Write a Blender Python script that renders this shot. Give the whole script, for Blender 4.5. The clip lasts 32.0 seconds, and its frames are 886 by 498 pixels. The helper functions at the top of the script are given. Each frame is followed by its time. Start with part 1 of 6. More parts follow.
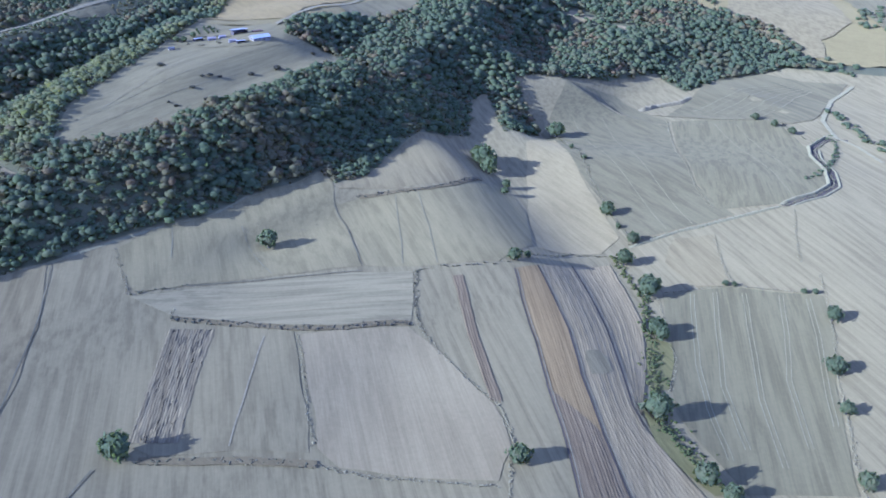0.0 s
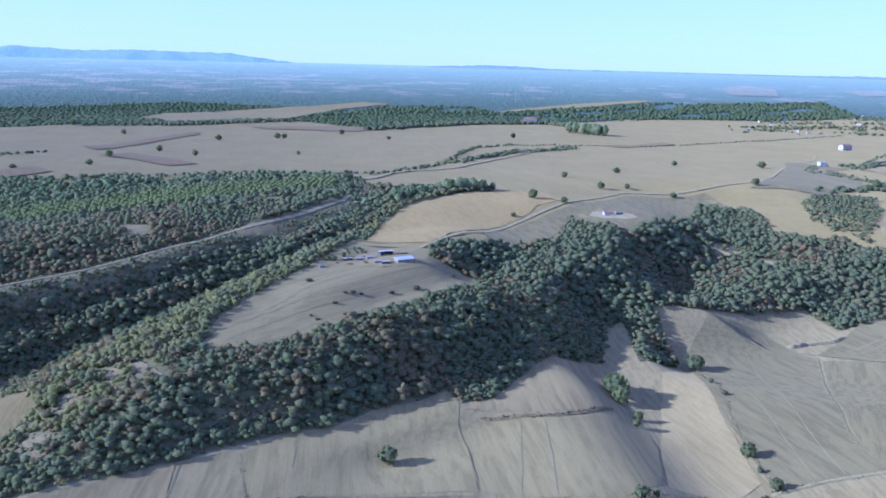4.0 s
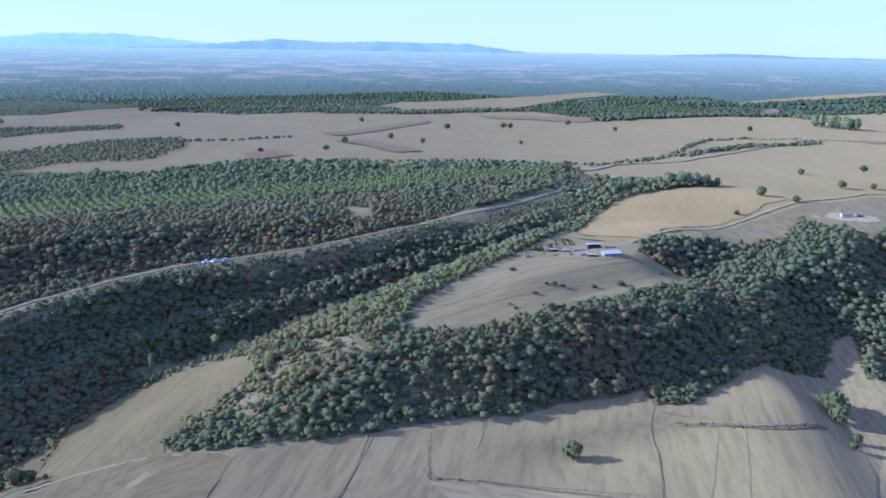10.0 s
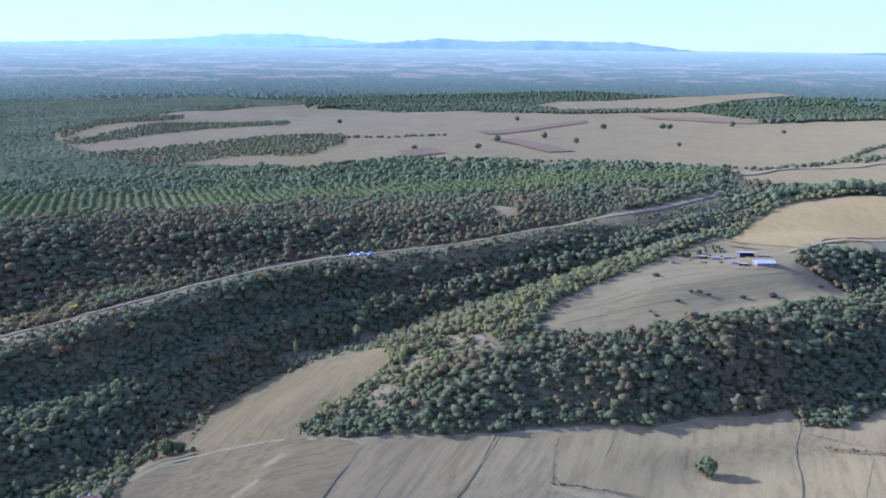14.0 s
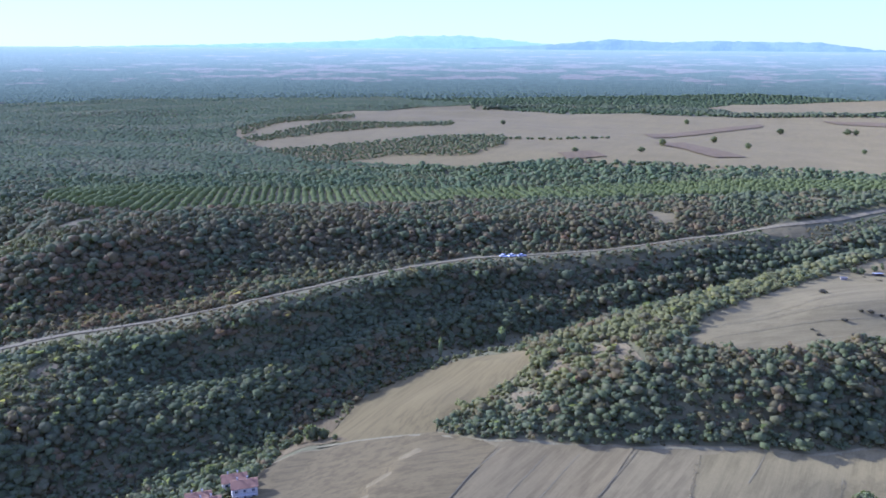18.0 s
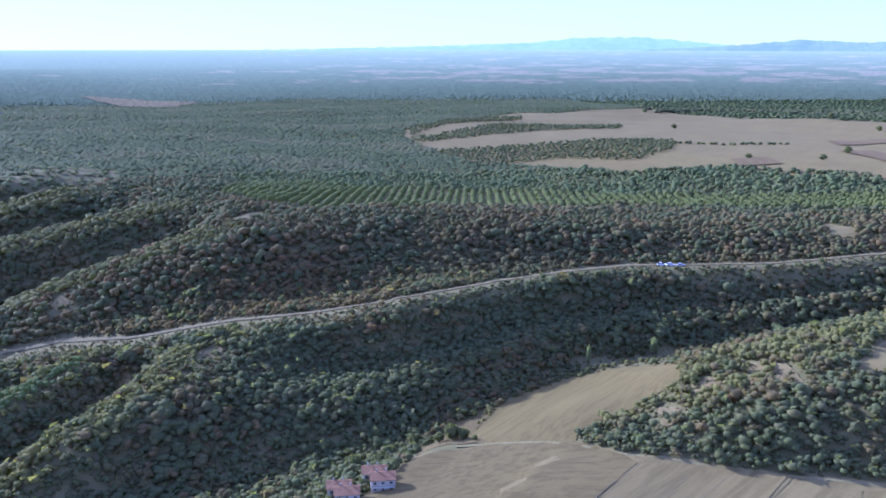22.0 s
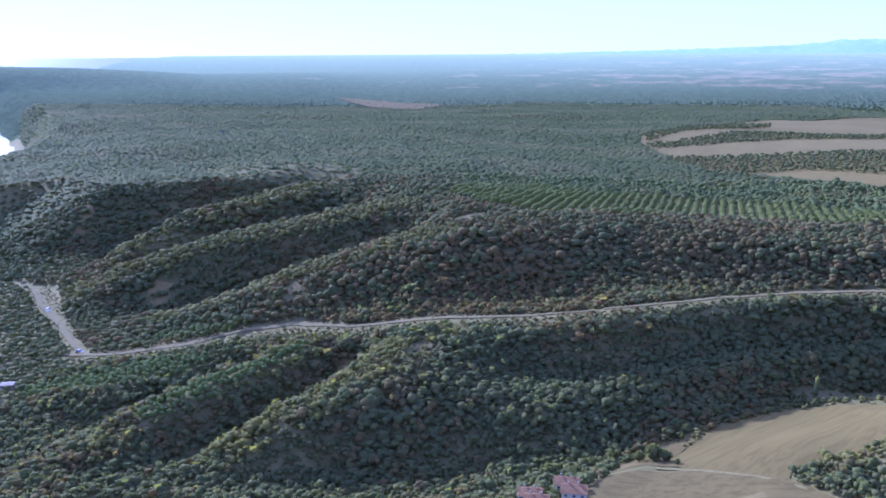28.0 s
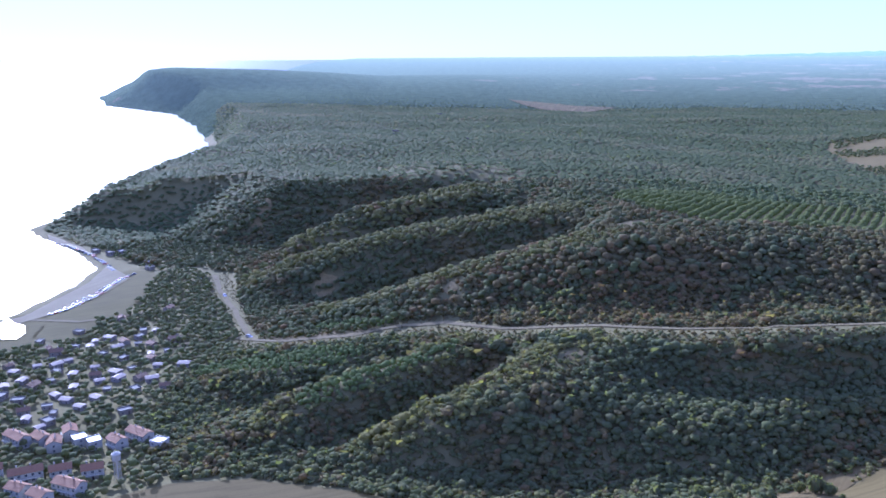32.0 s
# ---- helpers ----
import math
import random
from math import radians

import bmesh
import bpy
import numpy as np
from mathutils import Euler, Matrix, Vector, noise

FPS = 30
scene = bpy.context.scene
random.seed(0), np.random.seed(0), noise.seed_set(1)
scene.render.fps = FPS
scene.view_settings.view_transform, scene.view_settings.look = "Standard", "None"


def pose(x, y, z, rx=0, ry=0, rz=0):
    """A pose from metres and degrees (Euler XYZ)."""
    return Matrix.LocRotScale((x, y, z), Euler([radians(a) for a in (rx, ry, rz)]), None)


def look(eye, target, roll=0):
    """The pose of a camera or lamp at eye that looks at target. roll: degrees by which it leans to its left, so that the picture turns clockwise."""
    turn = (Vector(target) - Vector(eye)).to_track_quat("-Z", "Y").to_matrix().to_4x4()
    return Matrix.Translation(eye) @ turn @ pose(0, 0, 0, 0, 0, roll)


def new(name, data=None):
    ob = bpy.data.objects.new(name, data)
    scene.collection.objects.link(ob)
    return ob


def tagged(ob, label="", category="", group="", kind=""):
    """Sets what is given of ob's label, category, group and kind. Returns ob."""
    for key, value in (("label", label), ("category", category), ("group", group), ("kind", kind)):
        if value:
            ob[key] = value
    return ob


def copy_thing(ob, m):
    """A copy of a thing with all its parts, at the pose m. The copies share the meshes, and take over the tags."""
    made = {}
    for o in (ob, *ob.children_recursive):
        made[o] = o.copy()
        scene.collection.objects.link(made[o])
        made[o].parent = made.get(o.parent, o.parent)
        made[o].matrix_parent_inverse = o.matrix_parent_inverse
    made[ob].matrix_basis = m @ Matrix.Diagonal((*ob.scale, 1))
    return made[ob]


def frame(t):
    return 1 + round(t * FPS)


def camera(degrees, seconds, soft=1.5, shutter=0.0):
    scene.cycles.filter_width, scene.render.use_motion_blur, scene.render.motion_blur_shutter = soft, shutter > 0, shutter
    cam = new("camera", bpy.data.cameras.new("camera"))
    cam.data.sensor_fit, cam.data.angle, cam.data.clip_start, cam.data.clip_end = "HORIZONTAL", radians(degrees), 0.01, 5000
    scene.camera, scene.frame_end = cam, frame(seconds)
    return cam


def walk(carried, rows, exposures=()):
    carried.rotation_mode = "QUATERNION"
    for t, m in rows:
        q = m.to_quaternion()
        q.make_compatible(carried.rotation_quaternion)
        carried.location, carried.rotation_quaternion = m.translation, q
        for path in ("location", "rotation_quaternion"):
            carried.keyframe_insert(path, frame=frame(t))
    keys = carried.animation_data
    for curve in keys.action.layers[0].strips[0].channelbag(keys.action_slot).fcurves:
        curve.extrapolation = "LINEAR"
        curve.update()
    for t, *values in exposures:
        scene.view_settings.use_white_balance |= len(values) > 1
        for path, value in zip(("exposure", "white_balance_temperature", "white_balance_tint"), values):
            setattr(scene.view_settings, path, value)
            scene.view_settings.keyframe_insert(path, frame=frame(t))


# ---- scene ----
FOV = 54.86
cam = camera(FOV, 32.0, 1.75)
# seconds, place, then yaw, pitch and roll
FLIGHT = [
    (0, 0.00, 0.00, 190.00, -3.626, -27.060, 1.865),
    (0.5, 0.93, -0.12, 190.07, -2.319, -20.714, 1.751),
    (1, 1.87, -0.21, 190.13, -1.113, -17.334, 1.717),
    (1.5, 2.82, -0.27, 190.19, 0.122, -17.224, 1.707),
    (2, 3.77, -0.30, 190.26, 1.494, -16.494, 1.648),
    (2.5, 4.72, -0.31, 190.31, 2.943, -13.317, 1.571),
    (3, 5.68, -0.29, 190.37, 4.344, -12.434, 1.540),
    (3.5, 6.64, -0.24, 190.42, 5.750, -12.401, 1.503),
    (5.5, 10.49, 0.26, 190.62, 11.109, -13.028, 1.304),
    (6, 11.45, 0.46, 190.66, 12.354, -13.040, 1.245),
    (6.5, 12.41, 0.68, 190.70, 13.664, -13.074, 1.185),
    (7, 13.36, 0.94, 190.74, 14.933, -13.114, 1.177),
    (7.5, 14.31, 1.23, 190.78, 16.159, -13.167, 1.116),
    (8, 15.25, 1.54, 190.82, 17.418, -13.216, 1.101),
    (8.5, 16.19, 1.89, 190.85, 18.725, -13.293, 1.032),
    (9, 17.11, 2.26, 190.88, 19.986, -13.349, 1.003),
    (9.5, 18.02, 2.66, 190.91, 21.295, -13.424, 0.956),
    (10, 18.93, 3.10, 190.94, 22.664, -13.460, 0.908),
    (10.5, 19.82, 3.56, 190.97, 24.097, -13.509, 0.872),
    (11, 20.69, 4.04, 190.99, 25.552, -13.557, 0.807),
    (11.5, 21.55, 4.56, 191.01, 26.895, -13.575, 0.796),
    (12, 22.40, 5.10, 191.03, 28.222, -13.610, 0.774),
    (12.5, 23.23, 5.67, 191.05, 29.568, -13.637, 0.727),
    (13, 24.04, 6.27, 191.07, 30.794, -13.647, 0.738),
    (13.5, 24.83, 6.89, 191.08, 32.070, -13.651, 0.707),
    (14, 25.60, 7.53, 191.10, 33.359, -13.659, 0.653),
    (14.5, 26.35, 8.20, 191.11, 34.734, -13.696, 0.672),
    (16.5, 29.12, 11.12, 191.14, 40.216, -13.715, 0.546),
    (17, 29.75, 11.90, 191.14, 41.672, -13.684, 0.430),
    (17.5, 30.35, 12.70, 191.14, 43.144, -13.693, 0.341),
    (18, 30.92, 13.53, 191.14, 44.621, -13.669, 0.368),
    (18.5, 31.47, 14.37, 191.14, 46.047, -13.690, 0.374),
    (19, 31.99, 15.22, 191.13, 47.508, -13.679, 0.274),
    (19.5, 32.48, 16.09, 191.13, 48.989, -13.674, 0.309),
    (20, 32.94, 16.98, 191.12, 50.458, -13.669, 0.235),
    (20.5, 33.36, 17.88, 191.11, 51.915, -13.644, 0.185),
    (21, 33.76, 18.80, 191.10, 53.361, -13.621, 0.126),
    (21.5, 34.13, 19.72, 191.09, 54.730, -13.602, 0.059),
    (22, 34.47, 20.66, 191.08, 56.066, -13.575, 0.028),
    (22.5, 34.77, 21.60, 191.06, 57.412, -13.555, -0.076),
    (23, 35.05, 22.56, 191.05, 58.741, -13.534, -0.159),
    (23.5, 35.29, 23.52, 191.03, 60.100, -13.508, -0.172),
    (24, 35.51, 24.48, 191.02, 61.412, -13.483, -0.159),
    (24.5, 35.69, 25.45, 191.00, 62.670, -13.464, -0.286),
    (25, 35.84, 26.42, 190.98, 63.877, -13.421, -0.297),
    (25.5, 35.96, 27.39, 190.96, 65.166, -13.420, -0.317),
    (27.5, 36.17, 31.24, 190.89, 70.874, -13.300, -0.352),
    (28, 36.16, 32.19, 190.87, 72.180, -13.279, -0.342),
    (28.5, 36.12, 33.13, 190.85, 73.460, -13.268, -0.387),
    (29, 36.06, 34.06, 190.83, 74.744, -13.271, -0.386),
    (29.5, 35.98, 34.97, 190.81, 76.090, -13.214, -0.415),
    (30, 35.87, 35.87, 190.80, 77.489, -13.178, -0.411),
    (30.5, 35.75, 36.75, 190.78, 78.911, -13.129, -0.415),
    (31, 35.62, 37.62, 190.77, 80.368, -13.123, -0.453),
    (31.5, 35.46, 38.46, 190.75, 81.993, -13.093, -0.428),
    (32, 35.30, 39.28, 190.74, 83.713, -13.060, -0.438),
]
walk(cam, [(t, pose(x, y, z, 90 + p, 0, w) @ pose(0, 0, 0, 0, 0, r)) for t, x, y, z, w, p, r in FLIGHT],
     exposures=[(0, 1.32, 3920, 32), (3, 1.22, 4030, 36), (9, 1.27, 4210, 36), (14, 1.38, 4340, 37), (20, 1.46, 4400, 38), (26, 1.48, 4420, 38), (32, 1.38, 4430, 38)])

# ---------- sky and sun ----------
SUN_UP, SUN_AT = 23.5, 202.0      # height, and the quarter it stands in (from east, anticlockwise)
world = bpy.data.worlds.new("sky")
scene.world = world
world.use_nodes = True
wn = world.node_tree
sky = wn.nodes.new("ShaderNodeTexSky")
sky.sky_type, sky.sun_disc = "NISHITA", False
sky.sun_elevation, sky.sun_rotation = radians(SUN_UP), radians(90 - SUN_AT)
sky.altitude, sky.air_density, sky.dust_density, sky.ozone_density = 100, 0.8, 0.2, 3.0
hazed = wn.nodes.new("ShaderNodeGamma")      # thin haze evens the sky out
hazed.inputs[1].default_value = 0.22
wn.links.new(sky.outputs[0], hazed.inputs[0])
cool = wn.nodes.new("ShaderNodeMix")
cool.data_type, cool.blend_type = "RGBA", "MULTIPLY"
cool.inputs[0].default_value, cool.inputs[7].default_value = 1.0, (0.86, 0.905, 1.23, 1)
wn.links.new(hazed.outputs[0], cool.inputs[6])
wn.links.new(cool.outputs[2], wn.nodes["Background"].inputs[0])
wn.nodes["Background"].inputs[1].default_value = 0.30
lamp = new("sun", bpy.data.lights.new("sun", "SUN"))
lamp.data.energy, lamp.data.angle, lamp.data.color = 4.0, radians(0.8), (1.0, 0.94, 0.73)
lamp.matrix_world = look((0, 0, 600), (-math.cos(radians(SUN_AT)) * 100, -math.sin(radians(SUN_AT)) * 100, 600 - 100 * math.tan(radians(SUN_UP))))

# ---------- the lie of the land: crest, slope and stream lines (x, y, height) ----------
LINES = [
    # stream through the gorge, down to the sea
    [(-60, 760, 79), (-110, 650, 75), (-145, 550, 61), (-188, 460, 46), (-228, 380, 38), (-264, 310, 32), (-264, 240, 25),
     (-257, 190, 20), (-274, 130, 13), (-298, 55, 9), (-325, 0, 7), (-375, -62, 5), (-440, -95, 4), (-600, -150, 2)],
    # road along the rim of the plateau
    [(-153, 701, 83), (-187, 600, 79), (-204, 516, 74), (-245, 440, 70), (-287, 388, 66), (-318, 300, 64), (-327, 234, 61),
     (-360, 190, 52), (-395, 143, 42), (-450, 60, 24), (-516, -31, 6), (-600, -60, 4), (-690, -76, 4)],
    # foot of the steep upper side of the gorge
    [(-150, 590, 72), (-182, 518, 63), (-222, 441, 54), (-257, 386, 49), (-292, 305, 44), (-299, 234, 38), (-316, 188, 33)],
    # plateau
    [(-200, 660, 81), (-260, 519, 77), (-340, 430, 77), (-440, 307, 82), (-465, 216, 82), (-600, 260, 76), (-744, 208, 69)],
    # spurs that run down to the village, and the hollows between them
    [(-372, 165, 49), (-350, 128, 43), (-336, 100, 36), (-331, 82, 32), (-331, 64, 26), (-331, 50, 17)],
    [(-408, 108, 38), (-392, 79, 34), (-377, 36, 28), (-373, 15, 22), (-362, -8, 13)],
    [(-378, 105, 20), (-354, 65, 8), (-342, 25, 5)],
    [(-475, 190, 76), (-505, 110, 50), (-520, 72, 33), (-538, 25, 16)],
    [(-600, 200, 72), (-625, 75, 51), (-638, -5, 29), (-650, -40, 10)],
    [(-744, 150, 66), (-740, 54, 50), (-715, 0, 28)],
    [(-545, 160, 36), (-566, 60, 11), (-580, -10, 5)],
    [(-685, 160, 38), (-684, 60, 14), (-672, -25, 6)],
    [(-800, 130, 30), (-785, 40, 11), (-755, -30, 7)],
    # rim, foot and sea cliffs of the hill over the beach
    [(-905, 160, 66), (-868, 88, 61), (-888, 28, 60), (-882, -31, 60), (-864, -72, 58), (-868, -120, 52)],
    [(-708, -36, 8), (-722, -64, 7), (-745, -92, 6), (-790, -142, 5), (-835, -200, 4), (-878, -266, 4)],
    [(-915, -298, 5), (-941, -284, 16), (-966, -258, 30), (-975, -225, 38), (-1100, -228, 44), (-1112, -198, 47), (-1225, -195, 50), (-1255, -150, 52), (-1500, -130, 54)],
    [(-930, -60, 60), (-940, -150, 52), (-1010, -150, 53), (-1070, -60, 57)],
    # headland beyond the bay, and the low country behind it
    [(-2575, -628, 111), (-2659, -469, 130), (-2740, -230, 114), (-2750, -20, 90), (-2746, 154, 62), (-2665, 432, 57), (-2615, 672, 40)],
    [(-3000, -380, 18), (-3250, -120, 18), (-3400, 400, 28), (-3300, 900, 30), (-3500, 1500, 30)],
    [(-448, 55, 25), (-434, 20, 20), (-435, -18, 14), (-444, -52, 9)],
    [(-410, 60, 16), (-402, 20, 7), (-394, -15, 5), (-378, -45, 4)],
    # hill with the farm
    [(-60, 560, 76), (-75, 473, 77), (-105, 405, 76), (-125, 340, 69), (-150, 292, 60), (-172, 250, 47)],
    [(-138, 326, 68), (-111, 338, 69), (-78, 380, 71), (-40, 452, 68), (-13, 489, 61)],
    [(-142, 370, 72), (-134, 420, 74), (-124, 470, 75), (-118, 520, 76)],
    # crest of the near fields
    [(-225, 200, 30), (-185, 226, 42), (-150, 224, 47), (-118, 262, 46), (-85, 290, 45), (-57, 309, 43), (-30, 350, 44), (5, 385, 40)],
    [(-190, 90, 30), (-120, 150, 42), (-60, 220, 42), (8, 269, 40)],
    [(20, 230, 38), (0, 120, 38)],
    [(-49, 297, 38.5), (-15, 330, 40)],
    # hollow east of them
    [(40, 500, 36), (48, 440, 31), (68, 395, 26), (92, 350, 24), (105, 290, 25), (115, 200, 27), (110, 60, 28)],
    [(-13, 490, 62), (10, 560, 66), (53, 697, 70)],
    [(20, 715, 75), (-7, 725, 77), (-61, 800, 78)],
    [(0, 850, 76), (100, 900, 74), (220, 908, 74)],
    [(92, 476, 22), (169, 501, 20), (176, 550, 17), (234, 613, 21), (330, 560, 20)],
    [(320, 480, 21), (300, 300, 24), (240, 100, 27)],
    [(110, 600, 34), (182, 681, 40), (173, 806, 60)],
    [(304, 880, 63), (400, 800, 46)],
    # far country
    [(-300, 760, 82), (-429, 763, 82), (-700, 800, 76), (-1016, 841, 70), (-1500, 800, 60), (-2260, 715, 40)],
    [(-1500, 1700, 58), (-700, 1600, 64), (86, 1715, 62), (489, 1485, 60)],
    [(700, 1000, 50), (900, 1300, 50)],
    [(-900, 350, 64), (-1300, 300, 62), (-1780, 233, 54)],
    [(-1200, 20, 60), (-1500, -20, 60), (-2300, -150, 60)],
]
LEN = [np.array(l, float) for l in LINES]
SHORE = [(-300, -420), (-480, -300), (-599, -216), (-690, -192), (-750, -190), (-830, -235), (-907, -295), (-945, -318), (-1011, -290), (-1090, -272), (-1170, -257),
         (-1300, -226), (-1500, -215), (-1743, -235), (-1975, -283), (-2145, -329), (-2338, -418), (-2487, -630), (-2690, -700), (-2900, -560), (-3300, -250), (-4115, -140), (-4900, 90)]



def smooth(a, b, v):
    k = np.clip((v - a) / (b - a), 0, 1)
    return k * k * (3 - 2 * k)


def ripple(x, y, size, seed):
    """Gentle irregular swell of about one unit, with waves of that size."""
    s = 0.0
    rng = np.random.RandomState(seed)
    for k in range(7):
        a, p, f = rng.uniform(0, 6.283), rng.uniform(0, 6.283), rng.uniform(0.6, 1.7) * 6.283 / size
        s = s + np.sin(f * (x * math.cos(a) + y * math.sin(a)) + p)
    return s / 3.7


def line_dist(x, y, pts):
    """Distance from points to an open polyline, and the share along its nearest leg."""
    best, leg = np.full(np.shape(x), 1e12), np.zeros(np.shape(x))
    for i in range(len(pts) - 1):
        ax, ay = pts[i][0], pts[i][1]
        dx, dy = pts[i + 1][0] - ax, pts[i + 1][1] - ay
        t = np.clip(((x - ax) * dx + (y - ay) * dy) / (dx * dx + dy * dy), 0, 1)
        d = (x - ax - t * dx) ** 2 + (y - ay - t * dy) ** 2
        near = d < best
        best, leg = np.where(near, d, best), np.where(near, i + t, leg)
    return np.sqrt(best), leg


def shore_side(x, y):
    """Metres inland from the shoreline; negative out at sea."""
    d, leg = line_dist(x, y, SHORE)
    ys = np.interp(x, [p[0] for p in SHORE[::-1]], [p[1] for p in SHORE[::-1]])
    return np.where(y > ys, d, -d)


def country(x, y):
    """Height of the land before the far distance is drawn together."""
    num, den = 0.0, 0.0
    for l in LEN:
        d, leg = line_dist(x, y, l)
        w = 1.0 / (d + 9.0) ** 3.2
        num, den = num + w * np.interp(leg, np.arange(len(l)), l[:, 2]), den + w
    z = num / den
    r = np.hypot(x, y)
    z = z + ripple(x, y, 90, 3) * 0.5 + ripple(x, y, 420, 5) * 1.6 * smooth(900, 1300, r) * smooth(1950, 1500, r)
    z = z + (ripple(x, y, 250, 8) * 3.0 + ripple(x, y, 600, 9) * 3.0) * smooth(-640, -1000, x) * smooth(1000, 1300, r) * smooth(2000, 1700, r)
    s = shore_side(x, y)
    cliff = 45 * smooth(-925, -1000, x)
    z = np.minimum(z, np.where(s > 0, 1.0 + s * (0.03 + cliff / 60) + np.maximum(s - 90, 0) * 0.5, s * 0.1))
    return np.maximum(z, -6)


def land(x, y):
    """Ground height. Beyond 2 km distance is drawn together so that thirty kilometres end at 4.8 km."""
    x, y = np.asarray(x, float), np.asarray(y, float)
    r = np.hypot(x, y)
    z = country(x, y)
    far = np.clip((r - 2000) / 2800, 0, 1)
    real = 2000 * 15.0 ** far
    return np.where(r > 2000, 190 + r * (-(190 - z) / np.where(r > 2000, real, r + 1) - real / 1.27e7), z)


# ---------- materials ----------
def graph(name, rough=0.9, spec=0.2):
    m = bpy.data.materials.new(name)
    m.use_nodes = True
    b = m.node_tree.nodes["Principled BSDF"]
    b.inputs["Roughness"].default_value = rough
    b.inputs["Specular IOR Level"].default_value = spec
    return m, m.node_tree, b


def node(t, kind, **values):
    n = t.nodes.new(kind)
    for k, v in values.items():
        n.inputs[k].default_value = v
    return n


def ramp(t, fac, stops):
    r = t.nodes.new("ShaderNodeValToRGB")
    while len(r.color_ramp.elements) < len(stops):
        r.color_ramp.elements.new(0.5)
    for e, (p, c) in zip(r.color_ramp.elements, stops):
        e.position, e.color = p, (*c, 1)
    t.links.new(fac, r.inputs[0])
    return r.outputs[0]


def mixed(t, fac, a, b, how="MIX"):
    m = t.nodes.new("ShaderNodeMix")
    m.data_type, m.blend_type = "RGBA", how
    for s, v in ((m.inputs[0], fac), (m.inputs[6], a), (m.inputs[7], b)):
        if isinstance(v, bpy.types.NodeSocket):
            t.links.new(v, s)
        elif isinstance(v, (int, float)):
            s.default_value = v
        else:
            s.default_value = (*v, 1)
    return m.outputs[2]


def place(t, scale=(1, 1, 1), turn=0.0):
    """World position, turned about z and scaled, for textures."""
    g = t.nodes.new("ShaderNodeNewGeometry")
    m = t.nodes.new("ShaderNodeMapping")
    m.inputs["Rotation"].default_value = (0, 0, radians(-turn))
    m2 = t.nodes.new("ShaderNodeMapping")
    m2.inputs["Scale"].default_value = scale
    t.links.new(g.outputs["Position"], m.inputs[0])
    t.links.new(m.outputs[0], m2.inputs[0])
    return m2.outputs[0]


def noisy(t, at, scale, detail=4, rough=0.6):
    n = node(t, "ShaderNodeTexNoise", Scale=scale, Detail=detail, Roughness=rough)
    t.links.new(at, n.inputs["Vector"])
    return n.outputs[0]


def bumped(t, b, height, strength, distance):
    n = node(t, "ShaderNodeBump", Strength=strength, Distance=distance)
    t.links.new(height, n.inputs["Height"])
    t.links.new(n.outputs[0], b.inputs["Normal"])


def soil(name, dark, light, furrow=2.2, turn=0.0, contrast=0.5, patch=0.27):
    """Harvested or worked field: soft patches, drill lines along one direction, fine stubble."""
    dark, light = ((c[0] * 0.82, c[1] * 0.785, c[2] * 0.54) for c in (dark, light))
    m, t, b = graph(name, 0.95, 0.1)
    b.inputs["Diffuse Roughness"].default_value = 0.0 if name == "wood_floor" else 0.7
    at = place(t)
    along = place(t, (1 / furrow, 0.012, 1), turn)
    fine = place(t, (2.2, 0.05, 1), turn)
    bands = noisy(t, along, 1.0, 3, 0.65)
    stub = noisy(t, fine, 1.0, 2, 0.6)
    big = noisy(t, at, 0.022, 5, 0.62)
    grain = noisy(t, at, 0.7, 5, 0.75)
    mid = tuple((p + q) / 2 for p, q in zip(dark, light))
    c1 = ramp(t, bands, [(0.42 - 0.05 * contrast, tuple(v * 0.74 for v in dark)), (0.5, mid), (0.60, light)])
    c2 = ramp(t, big, [(0.3, dark), (0.5, mid), (0.68, light)])
    c = mixed(t, patch, c1, c2)
    c = mixed(t, 0.28, c, ramp(t, grain, [(0.28, tuple(v * 0.6 for v in mid)), (0.72, tuple(min(v * 1.4, 1) for v in mid))]))
    c = mixed(t, 0.25, c, ramp(t, stub, [(0.35, dark), (0.65, light)]))
    t.links.new(c, b.inputs["Base Color"])
    bumped(t, b, mixed(t, 0.5, bands, grain), 0.5, 0.25)
    return m


